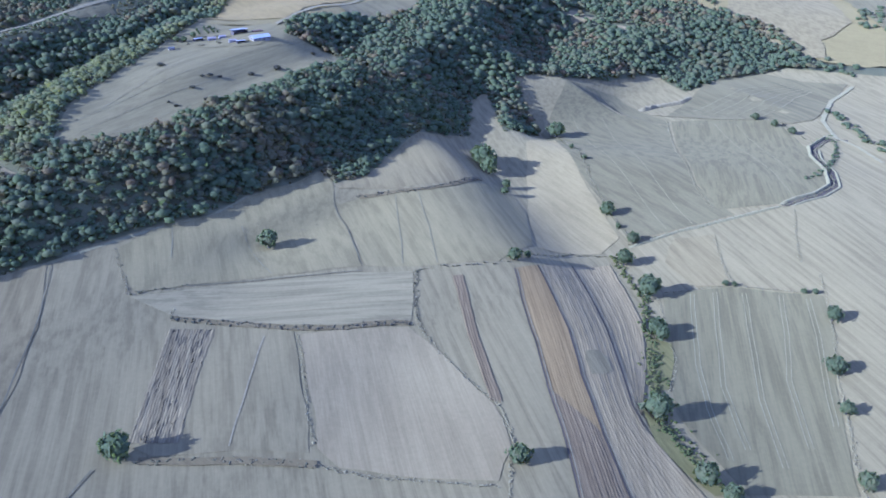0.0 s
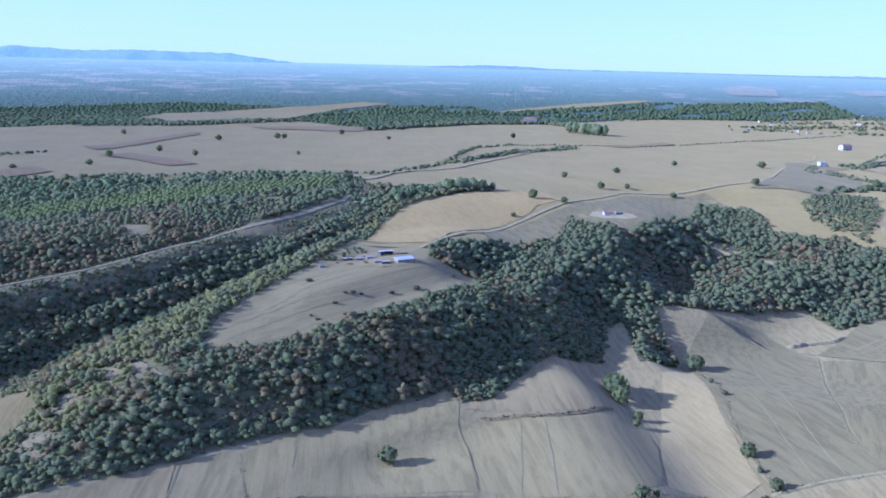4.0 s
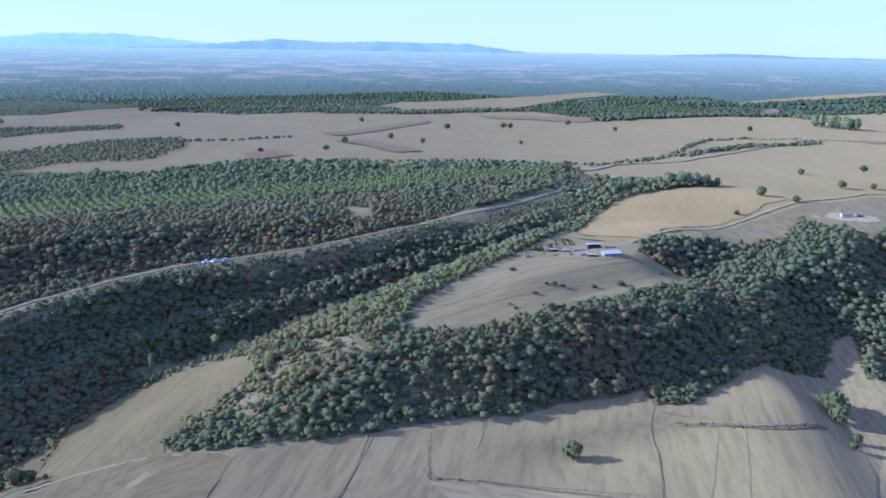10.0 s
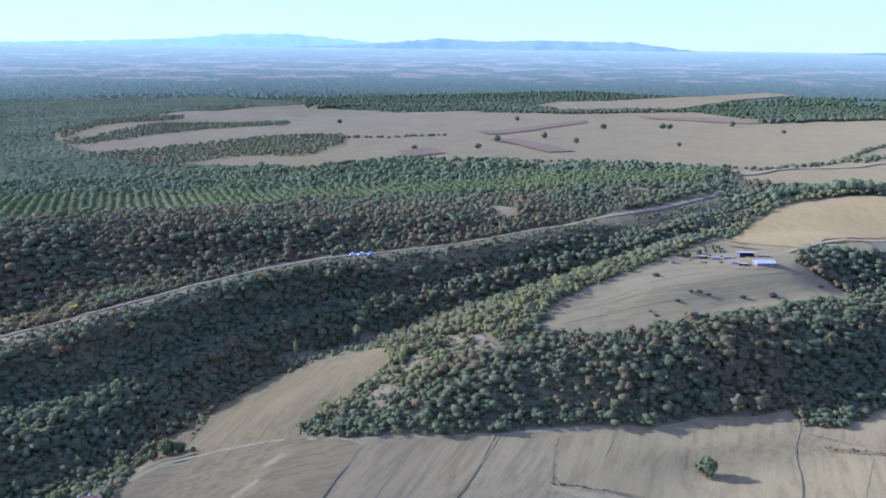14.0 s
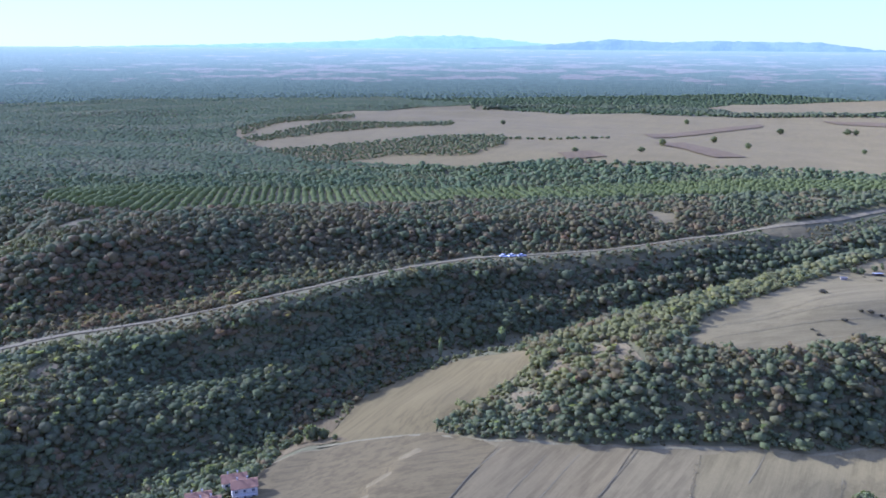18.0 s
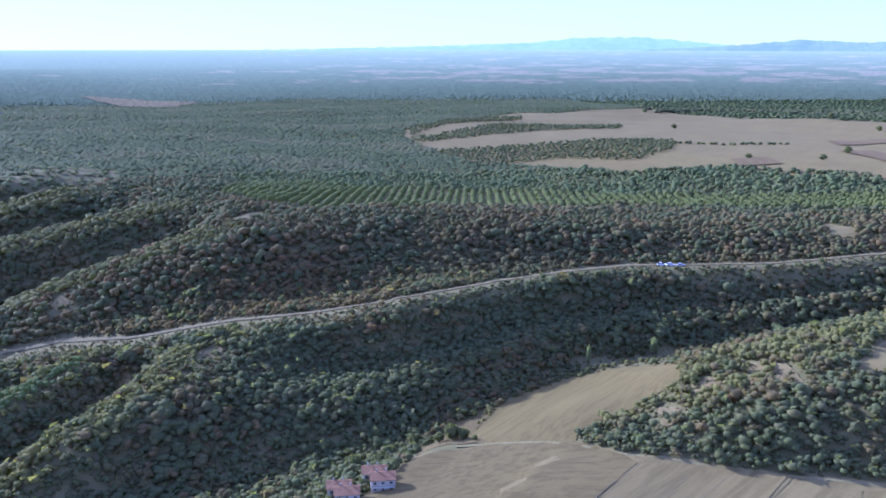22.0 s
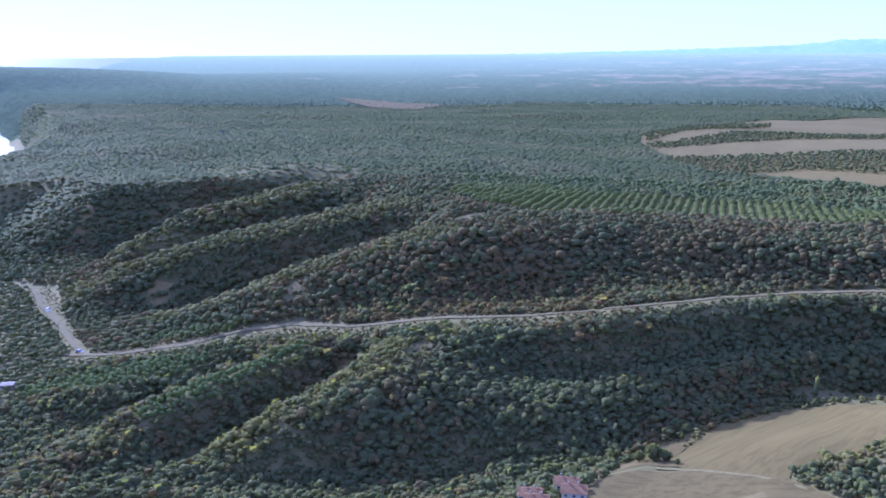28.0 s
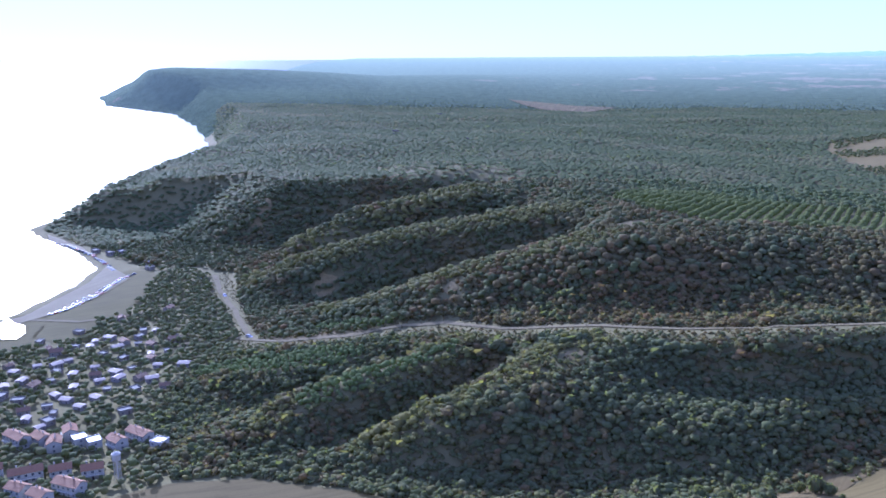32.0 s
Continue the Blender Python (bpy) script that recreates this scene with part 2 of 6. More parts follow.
def leafage(name, tones, gloss=0.8):
    """Foliage whose tone goes from clump to clump and tree to tree."""
    tones = [(c[0] * 0.97, c[1] * 1.01, c[2] * 0.76) for c in tones]
    m, t, b = graph(name, gloss, 0.05)
    g = t.nodes.new("ShaderNodeNewGeometry")
    o = t.nodes.new("ShaderNodeObjectInfo")
    add = t.nodes.new("ShaderNodeMath")
    add.operation = "ADD"
    t.links.new(g.outputs["Random Per Island"], add.inputs[0])
    t.links.new(o.outputs["Random"], add.inputs[1])
    fr = t.nodes.new("ShaderNodeMath")
    fr.operation = "FRACT"
    t.links.new(add.outputs[0], fr.inputs[0])
    base = ramp(t, fr.outputs[0], [(k / max(len(tones) - 1, 1), c) for k, c in enumerate(tones)])
    at = place(t)
    stand = noisy(t, at, 0.012, 4, 0.6)
    c = mixed(t, ramp(t, stand, [(0.35, (0, 0, 0)), (0.7, (1, 1, 1))]), base, tones[-1])
    leaf = noisy(t, at, 1.6, 3, 0.7)
    c = mixed(t, 0.5, c, ramp(t, leaf, [(0.3, (0.7, 0.7, 0.7)), (0.7, (1.35, 1.35, 1.28))]), "MULTIPLY")
    t.links.new(c, b.inputs["Base Color"])
    b.inputs["Sheen Weight"].default_value = 0.05
    b.inputs["Sheen Roughness"].default_value = 0.6
    b.inputs["Sheen Tint"].default_value = (0.90, 0.92, 0.85, 1)
    bumped(t, b, leaf, 0.6, 0.5)
    thin = node(t, "ShaderNodeBsdfTranslucent")
    t.links.new(mixed(t, 1.0, c, (1.5, 1.55, 0.7), "MULTIPLY"), thin.inputs[0])
    join = node(t, "ShaderNodeMixShader")
    join.inputs[0].default_value = 0.46
    t.links.new(b.outputs[0], join.inputs[1])
    t.links.new(thin.outputs[0], join.inputs[2])
    t.links.new(join.outputs[0], t.nodes["Material Output"].inputs[0])
    return m


PALE = ((0.206, 0.166, 0.093), (0.315, 0.257, 0.146))
SOIL_PALE = soil("pale_stubble", *PALE, 2.6, 11)
SOIL_WEST = soil("grey_stubble", (0.200, 0.158, 0.086), (0.312, 0.250, 0.138), 3.4, 12)
SOIL_WEST2 = soil("grey_stubble_bent", (0.162, 0.128, 0.066), (0.245, 0.195, 0.102), 3.4, -42)
SOIL_ROSE = soil("rosy_stubble", (0.255, 0.197, 0.114), (0.374, 0.300, 0.176), 2.2, 10, 0.4, 0.6)
SOIL_CROSS = soil("cross_drilled_stubble", (0.237, 0.192, 0.112), (0.365, 0.303, 0.176), 2.2, 100)
SOIL_NORTH = soil("golden_stubble", (0.212, 0.172, 0.091), (0.333, 0.271, 0.144), 4.0, 16, 0.6, 0.4)
SOIL_EAST = soil("straw_stubble", (0.152, 0.127, 0.071), (0.232, 0.195, 0.109), 3.2, -14)
SOIL_EAST2 = soil("straw_stubble_high", (0.152, 0.127, 0.073), (0.228, 0.192, 0.110), 4.2, 22)
SOIL_GULLY = soil("bare_tan_earth", (0.251, 0.195, 0.103), (0.396, 0.316, 0.172), 3.0, 25, 0.6, 0.6)
SOIL_FAR = soil("far_stubble", (0.218, 0.171, 0.080), (0.300, 0.241, 0.115), 9.0, 20, 0.4, 0.75)
SOIL_TAN = soil("tan_stubble", (0.270, 0.198, 0.088), (0.352, 0.268, 0.122), 4.0, 25, 0.4, 0.6)
SOIL_HILL = soil("dry_pasture", (0.180, 0.147, 0.078), (0.305, 0.253, 0.140), 4.0, -32, 1.0, 0.45)
SOIL_DARK = soil("far_ploughed", (0.183, 0.131, 0.069), (0.246, 0.181, 0.100), 4.0, 40, 0.4, 0.5)
SOIL_CLOD = soil("cloddy_plough", (0.164, 0.127, 0.076), (0.300, 0.243, 0.150), 1.5, 8, 1.0, 0.1)
BANK_EARTH = soil("dry_brown_bank", (0.145, 0.111, 0.058), (0.261, 0.205, 0.112), 2.0, 50, 0.6, 0.5)
SOIL_VALLEY = soil("valley_stubble", (0.184, 0.146, 0.068), (0.253, 0.201, 0.097), 2.6, 14)
FLOOR = soil("wood_floor", (0.118, 0.112, 0.066), (0.215, 0.198, 0.118), 9.0, 30, 0.4, 0.8)
GRAVEL = soil("pale_gravel", (0.240, 0.200, 0.128), (0.370, 0.312, 0.205), 1.5, 40, 0.4, 0.4)
DRYTRACK = soil("worn_track_earth", (0.236, 0.203, 0.122), (0.354, 0.311, 0.193), 1.2, 40, 0.4, 0.5)
ROCKY_EARTH = soil("rocky_bare_slope", (0.205, 0.163, 0.092), (0.370, 0.300, 0.180), 1.6, 60, 0.8, 0.4)
SAND = soil("beach_sand", (0.347, 0.292, 0.206), (0.490, 0.429, 0.318), 6.0, 60, 0.3, 0.6)
DITCH = soil("ditch_earth", (0.154, 0.133, 0.086), (0.251, 0.217, 0.146), 2.0, 20)
TRACK_DARK = soil("pressed_earth", (0.212, 0.181, 0.110), (0.309, 0.266, 0.168), 0.8, 10)
SOIL_ORANGE = soil("rusty_plough", (0.205, 0.140, 0.066), (0.350, 0.250, 0.122), 1.2, 2, 0.6, 0.3)
SOIL_UMBER = soil("dark_plough", (0.150, 0.108, 0.064), (0.270, 0.202, 0.122), 1.2, 2, 0.8, 0.2)
SOIL_LOAM = soil("grey_brown_plough", (0.255, 0.192, 0.106), (0.380, 0.296, 0.168), 1.2, -4, 0.7, 0.3)
GRASSY = soil("yellow_green_grass", (0.135, 0.120, 0.045), (0.26, 0.222, 0.09), 1.2, 20, 0.5, 0.6)
FURROW = soil("turned_earth_and_shade", (0.055, 0.045, 0.038), (0.15, 0.12, 0.10), 0.8, 2)
RUBBLE = soil("lichened_rubble", (0.212, 0.179, 0.112), (0.405, 0.352, 0.228), 1.2, 30, 0.8, 0.5)
OAK = leafage("oak_leaves", [(0.108, 0.117, 0.063), (0.148, 0.158, 0.075), (0.127, 0.138, 0.073), (0.183, 0.181, 0.090), (0.196, 0.160, 0.095), (0.135, 0.145, 0.084)])
OAK_SUN = leafage("yellowing_and_sunlit_leaves", [(0.213, 0.199, 0.082), (0.172, 0.173, 0.075), (0.255, 0.216, 0.099), (0.192, 0.177, 0.082)])
OAK_WARM = leafage("turning_oak_leaves", [(0.146, 0.135, 0.069), (0.213, 0.147, 0.081), (0.179, 0.156, 0.081), (0.237, 0.140, 0.086), (0.156, 0.140, 0.077)])
PINE = leafage("young_pine_needles", [(0.152, 0.164, 0.066), (0.168, 0.178, 0.070), (0.138, 0.152, 0.064)])
SPUR_PINE = leafage("spur_pine_needles", [(0.156, 0.183, 0.082), (0.177, 0.201, 0.090), (0.141, 0.167, 0.077)])
SHRUB = leafage("dry_scrub", [(0.210, 0.160, 0.118), (0.150, 0.126, 0.087), (0.250, 0.194, 0.146), (0.130, 0.116, 0.076)])
HEDGE = leafage("yellow_green_bramble", [(0.19, 0.165, 0.045), (0.14, 0.14, 0.046), (0.23, 0.185, 0.065), (0.11, 0.12, 0.044)])
PINEWOOD = leafage("pinewood_needles", [(0.092, 0.114, 0.058), (0.112, 0.136, 0.066), (0.096, 0.120, 0.062), (0.120, 0.136, 0.066)])
MIXED = leafage("light_mixed_leaves", [(0.156, 0.181, 0.093), (0.183, 0.194, 0.096), (0.208, 0.181, 0.099), (0.144, 0.171, 0.093)])
POPLAR = leafage("poplar_leaves", [(0.25, 0.26, 0.16), (0.28, 0.29, 0.18), (0.22, 0.235, 0.15)])
THORN = leafage("dark_thorn_twigs", [(0.105, 0.085, 0.069), (0.130, 0.102, 0.081), (0.090, 0.080, 0.063)])


def bark():
    m, t, b = graph("bark", 0.95, 0.1)
    c = ramp(t, noisy(t, place(t, (3, 3, 0.6)), 1.5, 4), [(0.3, (0.05, 0.04, 0.03)), (0.7, (0.13, 0.11, 0.09))])
    t.links.new(c, b.inputs["Base Color"])
    return m


def plaster(name, a, b_, rough=0.85):
    m, t, b = graph(name, rough, 0.25)
    c = ramp(t, noisy(t, place(t), 0.9, 6, 0.7), [(0.25, a), (0.75, b_)])
    t.links.new(c, b.inputs["Base Color"])
    return m


def tiles(name, a, b_):
    m, t, b = graph(name, 0.8, 0.25)
    w = node(t, "ShaderNodeTexWave", Scale=1.3, Distortion=0.6, Detail=2.0)
    t.links.new(place(t, (1, 1, 1), 15), w.inputs["Vector"])
    c = mixed(t, 0.5, ramp(t, noisy(t, place(t), 0.6, 5, 0.7), [(0.25, a), (0.75, b_)]), ramp(t, w.outputs[0], [(0.0, a), (1.0, b_)]))
    t.links.new(c, b.inputs["Base Color"])
    bumped(t, b, w.outputs[0], 0.6, 0.08)
    return m


BARK = bark()
WHITE = plaster("white_render", (0.34, 0.325, 0.25), (0.48, 0.455, 0.355))
CREAM = plaster("cream_render", (0.20, 0.172, 0.122), (0.31, 0.265, 0.195))
GREY = plaster("grey_block", (0.20, 0.18, 0.155), (0.31, 0.28, 0.245))
METAL = plaster("white_sheet_metal", (0.30, 0.29, 0.25), (0.44, 0.425, 0.365), 0.5)
TIN = plaster("grey_tin", (0.12, 0.114, 0.094), (0.24, 0.228, 0.19), 0.85)
RUST = plaster("weathered_rusty_tin", (0.17, 0.13, 0.10), (0.32, 0.27, 0.23), 0.7)
WOODEN = plaster("dark_planks", (0.06, 0.05, 0.04), (0.14, 0.11, 0.09))
TILE_RED = tiles("red_roof_tiles", (0.190, 0.096, 0.042), (0.285, 0.158, 0.078))
TILE_OLD = tiles("faded_roof_tiles", (0.145, 0.086, 0.045), (0.23, 0.145, 0.08))
GLASS, _t, _b = graph("window_glass", 0.08, 0.6)
_b.inputs["Base Color"].default_value = (0.03, 0.04, 0.05, 1)
RUBBER, _t, _b = graph("tyre_rubber", 0.9, 0.2)
_b.inputs["Base Color"].default_value = (0.02, 0.02, 0.02, 1)


def paint(name, c):
    m, t, b = graph(name, 0.25, 0.5)
    t.links.new(ramp(t, noisy(t, place(t), 0.5), [(0.2, tuple(v * 0.85 for v in c)), (0.8, c)]), b.inputs["Base Color"])
    return m


CAR_PAINTS = [paint("white_car_paint", (0.75, 0.75, 0.75)), paint("silver_car_paint", (0.45, 0.46, 0.48)), paint("dark_car_paint", (0.04, 0.05, 0.08)), paint("red_car_paint", (0.35, 0.04, 0.03))]


def water():
    m, t, b = graph("sea_water", 0.42, 0.5)
    b.inputs["Base Color"].default_value = (0.05, 0.09, 0.11, 1)
    bumped(t, b, noisy(t, place(t), 0.25, 4, 0.6), 0.35, 0.6)
    return m


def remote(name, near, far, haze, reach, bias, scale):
    """Distant country, a plain backdrop: two tones in patches. Its haze is painted as emission, stronger with distance
    from the middle of the place.
    """
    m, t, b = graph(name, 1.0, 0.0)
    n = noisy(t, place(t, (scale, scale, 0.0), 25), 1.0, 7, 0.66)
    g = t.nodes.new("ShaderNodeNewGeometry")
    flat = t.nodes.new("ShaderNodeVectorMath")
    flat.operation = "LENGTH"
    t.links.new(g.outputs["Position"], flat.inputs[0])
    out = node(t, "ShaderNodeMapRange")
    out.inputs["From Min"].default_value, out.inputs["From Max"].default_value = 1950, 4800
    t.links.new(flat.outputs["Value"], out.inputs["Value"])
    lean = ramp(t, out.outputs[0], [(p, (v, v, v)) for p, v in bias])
    add = t.nodes.new("ShaderNodeMath")
    t.links.new(n, add.inputs[0])
    t.links.new(lean, add.inputs[1])
    split = t.nodes.new("ShaderNodeSeparateXYZ")
    t.links.new(g.outputs["Position"], split.inputs[0])
    coast = node(t, "ShaderNodeMapRange")
    for key, v in (("From Min", 300), ("From Max", 1700), ("To Min", -0.16), ("To Max", 0.0)):
        coast.inputs[key].default_value = v
    t.links.new(split.outputs[1], coast.inputs["Value"])
    east = node(t, "ShaderNodeMapRange")
    for key, v in (("From Min", -1500), ("From Max", 100), ("To Min", 0.04), ("To Max", -0.02)):
        east.inputs[key].default_value = v
    t.links.new(split.outputs[0], east.inputs["Value"])
    both = t.nodes.new("ShaderNodeMath")
    t.links.new(east.outputs[0], both.inputs[0])
    t.links.new(coast.outputs[0], both.inputs[1])
    more = t.nodes.new("ShaderNodeMath")
    t.links.new(add.outputs[0], more.inputs[0])
    t.links.new(both.outputs[0], more.inputs[1])
    pick = ramp(t, more.outputs[0], [(0.74, (0, 0, 0)), (0.80, (1, 1, 1))])
    grain = noisy(t, place(t, (scale * 6, scale * 6, 0.0), 60), 1.0, 5, 0.6)
    c = mixed(t, pick, near, far)
    c = mixed(t, 0.5, c, ramp(t, grain, [(0.3, (0.6, 0.6, 0.6)), (0.7, (1.4, 1.4, 1.4))]), "MULTIPLY")
    t.links.new(c, b.inputs["Base Color"])
    bumped(t, b, noisy(t, place(t, (0.075, 0.075, 0.0), 10), 1.0, 3, 0.6), 0.9, 9.0)
    # haze put into the material as a glow, following the reach stops
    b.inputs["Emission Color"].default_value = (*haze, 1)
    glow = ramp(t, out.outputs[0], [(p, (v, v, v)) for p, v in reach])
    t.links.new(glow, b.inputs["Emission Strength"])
    return m


SEA = water()
REMOTE = remote("remote_hazed_country", (0.085, 0.108, 0.066), (0.168, 0.146, 0.100), (0.44, 0.54, 0.43), [(0.0, 0.0), (0.12, 0.03), (0.22, 0.09), (0.45, 0.24), (1.0, 0.44)], [(0.0, 0.0), (0.15, 0.06), (0.20, 0.22), (0.3, 0.22), (0.5, 0.16), (1.0, 0.12)], 0.0065)
REMOTE_HILL = remote("remote_hazed_mountains", (0.05, 0.07, 0.08), (0.09, 0.11, 0.11), (0.36, 0.48, 0.66), [(0.0, 0.30), (1.0, 0.38)], [(0.0, 0.2), (1.0, 0.25)], 0.003)
REMOTE_FIELD = remote("remote_hazed_stubble", (0.155, 0.130, 0.075), (0.205, 0.170, 0.100), (0.44, 0.54, 0.43), [(0.0, 0.0), (0.12, 0.03), (0.22, 0.09), (0.45, 0.24), (1.0, 0.44)], [(0.0, 0.2), (1.0, 0.25)], 0.01)
REMOTE_LOW = remote("remote_hazed_hills", (0.07, 0.09, 0.07), (0.15, 0.14, 0.11), (0.40, 0.51, 0.43), [(0.0, 0.22), (1.0, 0.30)], [(0.0, 0.12), (1.0, 0.16)], 0.004)
REMOTE_FAINT = remote("faint_hazed_mountains", (0.06, 0.08, 0.09), (0.09, 0.11, 0.12), (0.36, 0.50, 0.70), [(0.0, 0.45), (1.0, 0.52)], [(0.0, 0.2), (1.0, 0.25)], 0.003)


from mathutils import geometry


# ---------- building tools ----------
def mesh_of(name, verts, faces, material=None, flat=True):
    """A mesh from arrays; faces is an array of triangles or of quads, or a list."""
    me = bpy.data.meshes.new(name)
    if isinstance(faces, np.ndarray):
        verts = np.asarray(verts, np.float32)
        n, k = faces.shape
        me.vertices.add(len(verts))
        me.vertices.foreach_set("co", verts.ravel())
        me.loops.add(n * k)
        me.loops.foreach_set("vertex_index", faces.astype(np.int32).ravel())
        me.polygons.add(n)
        me.polygons.foreach_set("loop_start", np.arange(0, n * k, k, dtype=np.int32))
        me.update(calc_edges=True)
    else:
        me.from_pydata([tuple(v) for v in verts], [], faces)
    if not flat:
        me.polygons.foreach_set("use_smooth", np.ones(len(me.polygons), bool))
    if material:
        me.materials.append(material)
    return me


def inside(x, y, poly):
    x, y = np.asarray(x, float), np.asarray(y, float)
    hit = np.zeros(x.shape, bool)
    n = len(poly)
    for i in range(n):
        (x1, y1), (x2, y2) = poly[i], poly[(i + 1) % n]
        if y1 == y2:
            continue
        hit ^= ((y1 > y) != (y2 > y)) & (x < (x2 - x1) * (y - y1) / (y2 - y1) + x1)
    return hit


def soften(poly, wobble=1.5, step=8.0, seed=0, closed=True):
    """The outline with points every few metres and slightly uneven."""
    out, n = [], len(poly)
    for i in range(n if closed else n - 1):
        a, b = poly[i], poly[(i + 1) % n]
        k = max(1, int(math.hypot(b[0] - a[0], b[1] - a[1]) / step))
        for j in range(k):
            x, y = a[0] + (b[0] - a[0]) * j / k, a[1] + (b[1] - a[1]) * j / k
            w = noise.noise_vector((x * 0.06, y * 0.06, seed))
            out.append((x + wobble * w[0], y + wobble * w[1]))
    if not closed:
        out.append(tuple(poly[-1][:2]))
    return out


def patch(name, poly, material, step=8.0, lift=0.25, wobble=1.2):
    """A sheet of ground inside an outline, lying on the land."""
    edge = soften(poly, wobble, step)
    xs, ys = [p[0] for p in edge], [p[1] for p in edge]
    gx, gy = np.meshgrid(np.arange(min(xs), max(xs), step), np.arange(min(ys), max(ys), step))
    gx, gy = gx.ravel() + 0.13, gy.ravel() + 0.17
    ok = inside(gx, gy, edge)
    pts = [Vector(p) for p in edge] + [Vector(p) for p in zip(gx[ok], gy[ok])]
    v, e, f, _, _, _ = geometry.delaunay_2d_cdt(pts, [], [list(range(len(edge)))], 1, 1e-4)
    co = np.array([(p[0], p[1]) for p in v])
    z = land(co[:, 0], co[:, 1]) + lift
    return new(name, mesh_of(name, np.c_[co, z], [tuple(t) for t in f], material, False))


def ribbon(name, line, width, material, lift=0.35, step=4.0, wobble=0.6):
    """A road or track along a line."""
    p = np.array(soften(line, wobble, step, 3, False))
    d = np.gradient(p, axis=0)
    d /= np.linalg.norm(d, axis=1)[:, None] + 1e-9
    s = np.stack([-d[:, 1], d[:, 0]], 1)
    rows = []
    for k in (-0.5, -0.17, 0.17, 0.5):
        q = p + s * width * k
        rows.append(np.c_[q, land(q[:, 0], q[:, 1]) + lift])
    n = len(p)
    verts = np.concatenate(rows)
    faces = [(j * n + i, j * n + i + 1, (j + 1) * n + i + 1, (j + 1) * n + i) for j in range(3) for i in range(n - 1)]
    return new(name, mesh_of(name, verts, np.array(faces), material, False))


def ridges(name, left, right, count, material, high=0.3, lift=0.3, step=1.6, rough=0.12):
    """Ploughed ground: real furrows running between two side lines."""
    def spaced(line, n):
        p = np.array(line, float)
        s = np.r_[0, np.cumsum(np.hypot(*np.diff(p, axis=0).T))]
        u = np.linspace(0, s[-1], n)
        return np.stack([np.interp(u, s, p[:, 0]), np.interp(u, s, p[:, 1])], 1)
    rng = np.random.RandomState(count)
    n = int(np.hypot(*np.diff(np.array(left, float), axis=0).T).sum() / step) + 2
    a, b = spaced(left, n), spaced(right, n)
    m = count * 3 + 1
    k = np.linspace(0, 1, m)[None, :, None]
    p = a[:, None] * (1 - k) + b[:, None] * k
    p = p + rough * 0.3 * rng.normal(size=p.shape) + 0.12 * np.stack([ripple(p[..., 0], p[..., 1], 14, 5), 0 * p[..., 0]], -1)
    deep = np.repeat(rng.uniform(0.5, 1.3, count + 1), 3)[:m]
    z = land(p[..., 0], p[..., 1]) + lift + np.array([0.0, 1.0, 0.75])[np.arange(m) % 3] * high * deep * rng.uniform(1 - rough, 1 + rough, (n, m))
    i, j = np.meshgrid(np.arange(n - 1), np.arange(m - 1), indexing="ij")
    f = np.stack([i * m + j, i * m + j + 1, (i + 1) * m + j + 1, (i + 1) * m + j], -1).reshape(-1, 4)
    v = np.concatenate([p, z[..., None]], -1).reshape(-1, 3)
    e1, e2 = v[f[0, 1]] - v[f[0, 0]], v[f[0, 3]] - v[f[0, 0]]
    if e1[0] * e2[1] - e1[1] * e2[0] < 0:
        f = f[:, ::-1]
    return new(name, mesh_of(name, v, f, material))


def crown(seed, leaves, lumps=9, tall=0.8, fine=1):
    """Crown of one tree about one unit across: a lobed heart with leaf clumps lying on it like shingles. Verts and triangles."""
    rng = np.random.RandomState(seed)
    bm = bmesh.new()
    bmesh.ops.create_icosphere(bm, subdivisions=fine, radius=0.42)
    v = np.array([x.co[:] for x in bm.verts])
    f = np.array([[q.index for q in x.verts] for x in bm.faces])
    bm.free()
    c = rng.normal(size=(lumps, 3))
    c /= np.linalg.norm(c, axis=1)[:, None]
    c[:, 2] = np.abs(c[:, 2]) * 0.8 - 0.15
    n = v / np.linalg.norm(v, axis=1)[:, None]
    bulge = np.exp(-(6 if fine < 2 else 9) * (1 - n @ c.T)).max(1)
    v = v * (0.66 + 0.55 * bulge + rng.uniform(-0.10, 0.10, len(v)))[:, None]
    v[:, 2] = np.maximum(v[:, 2], -0.30) * tall
    f = f[v[f][:, :, 2].mean(1) > (-0.17 if fine < 2 else -0.27) * tall]
    if leaves:
        k = rng.choice(np.where(v[:, 2] > -0.2 * tall)[0], leaves)
        ctr = v[k] * rng.uniform(0.96, 1.16, (leaves, 1))
        size = rng.uniform(0.07, 0.15, leaves)[:, None]
        out = v[k] / np.linalg.norm(v[k], axis=1)[:, None] + 0.45 * rng.normal(size=(leaves, 3))
        a = np.cross(out, rng.normal(size=(leaves, 3)))
        a /= np.linalg.norm(a, axis=1)[:, None]
        b = np.cross(out, a)
        b /= np.linalg.norm(b, axis=1)[:, None]
        q = np.stack([ctr - a * size, ctr + b * size, ctr + a * size - b * size * 0.4], 1).reshape(-1, 3)
        f = np.concatenate([f, len(v) + np.arange(leaves * 3).reshape(-1, 3)])
        v = np.concatenate([v, q])
    v[:, 2] -= v[:, 2].min()
    return v, f


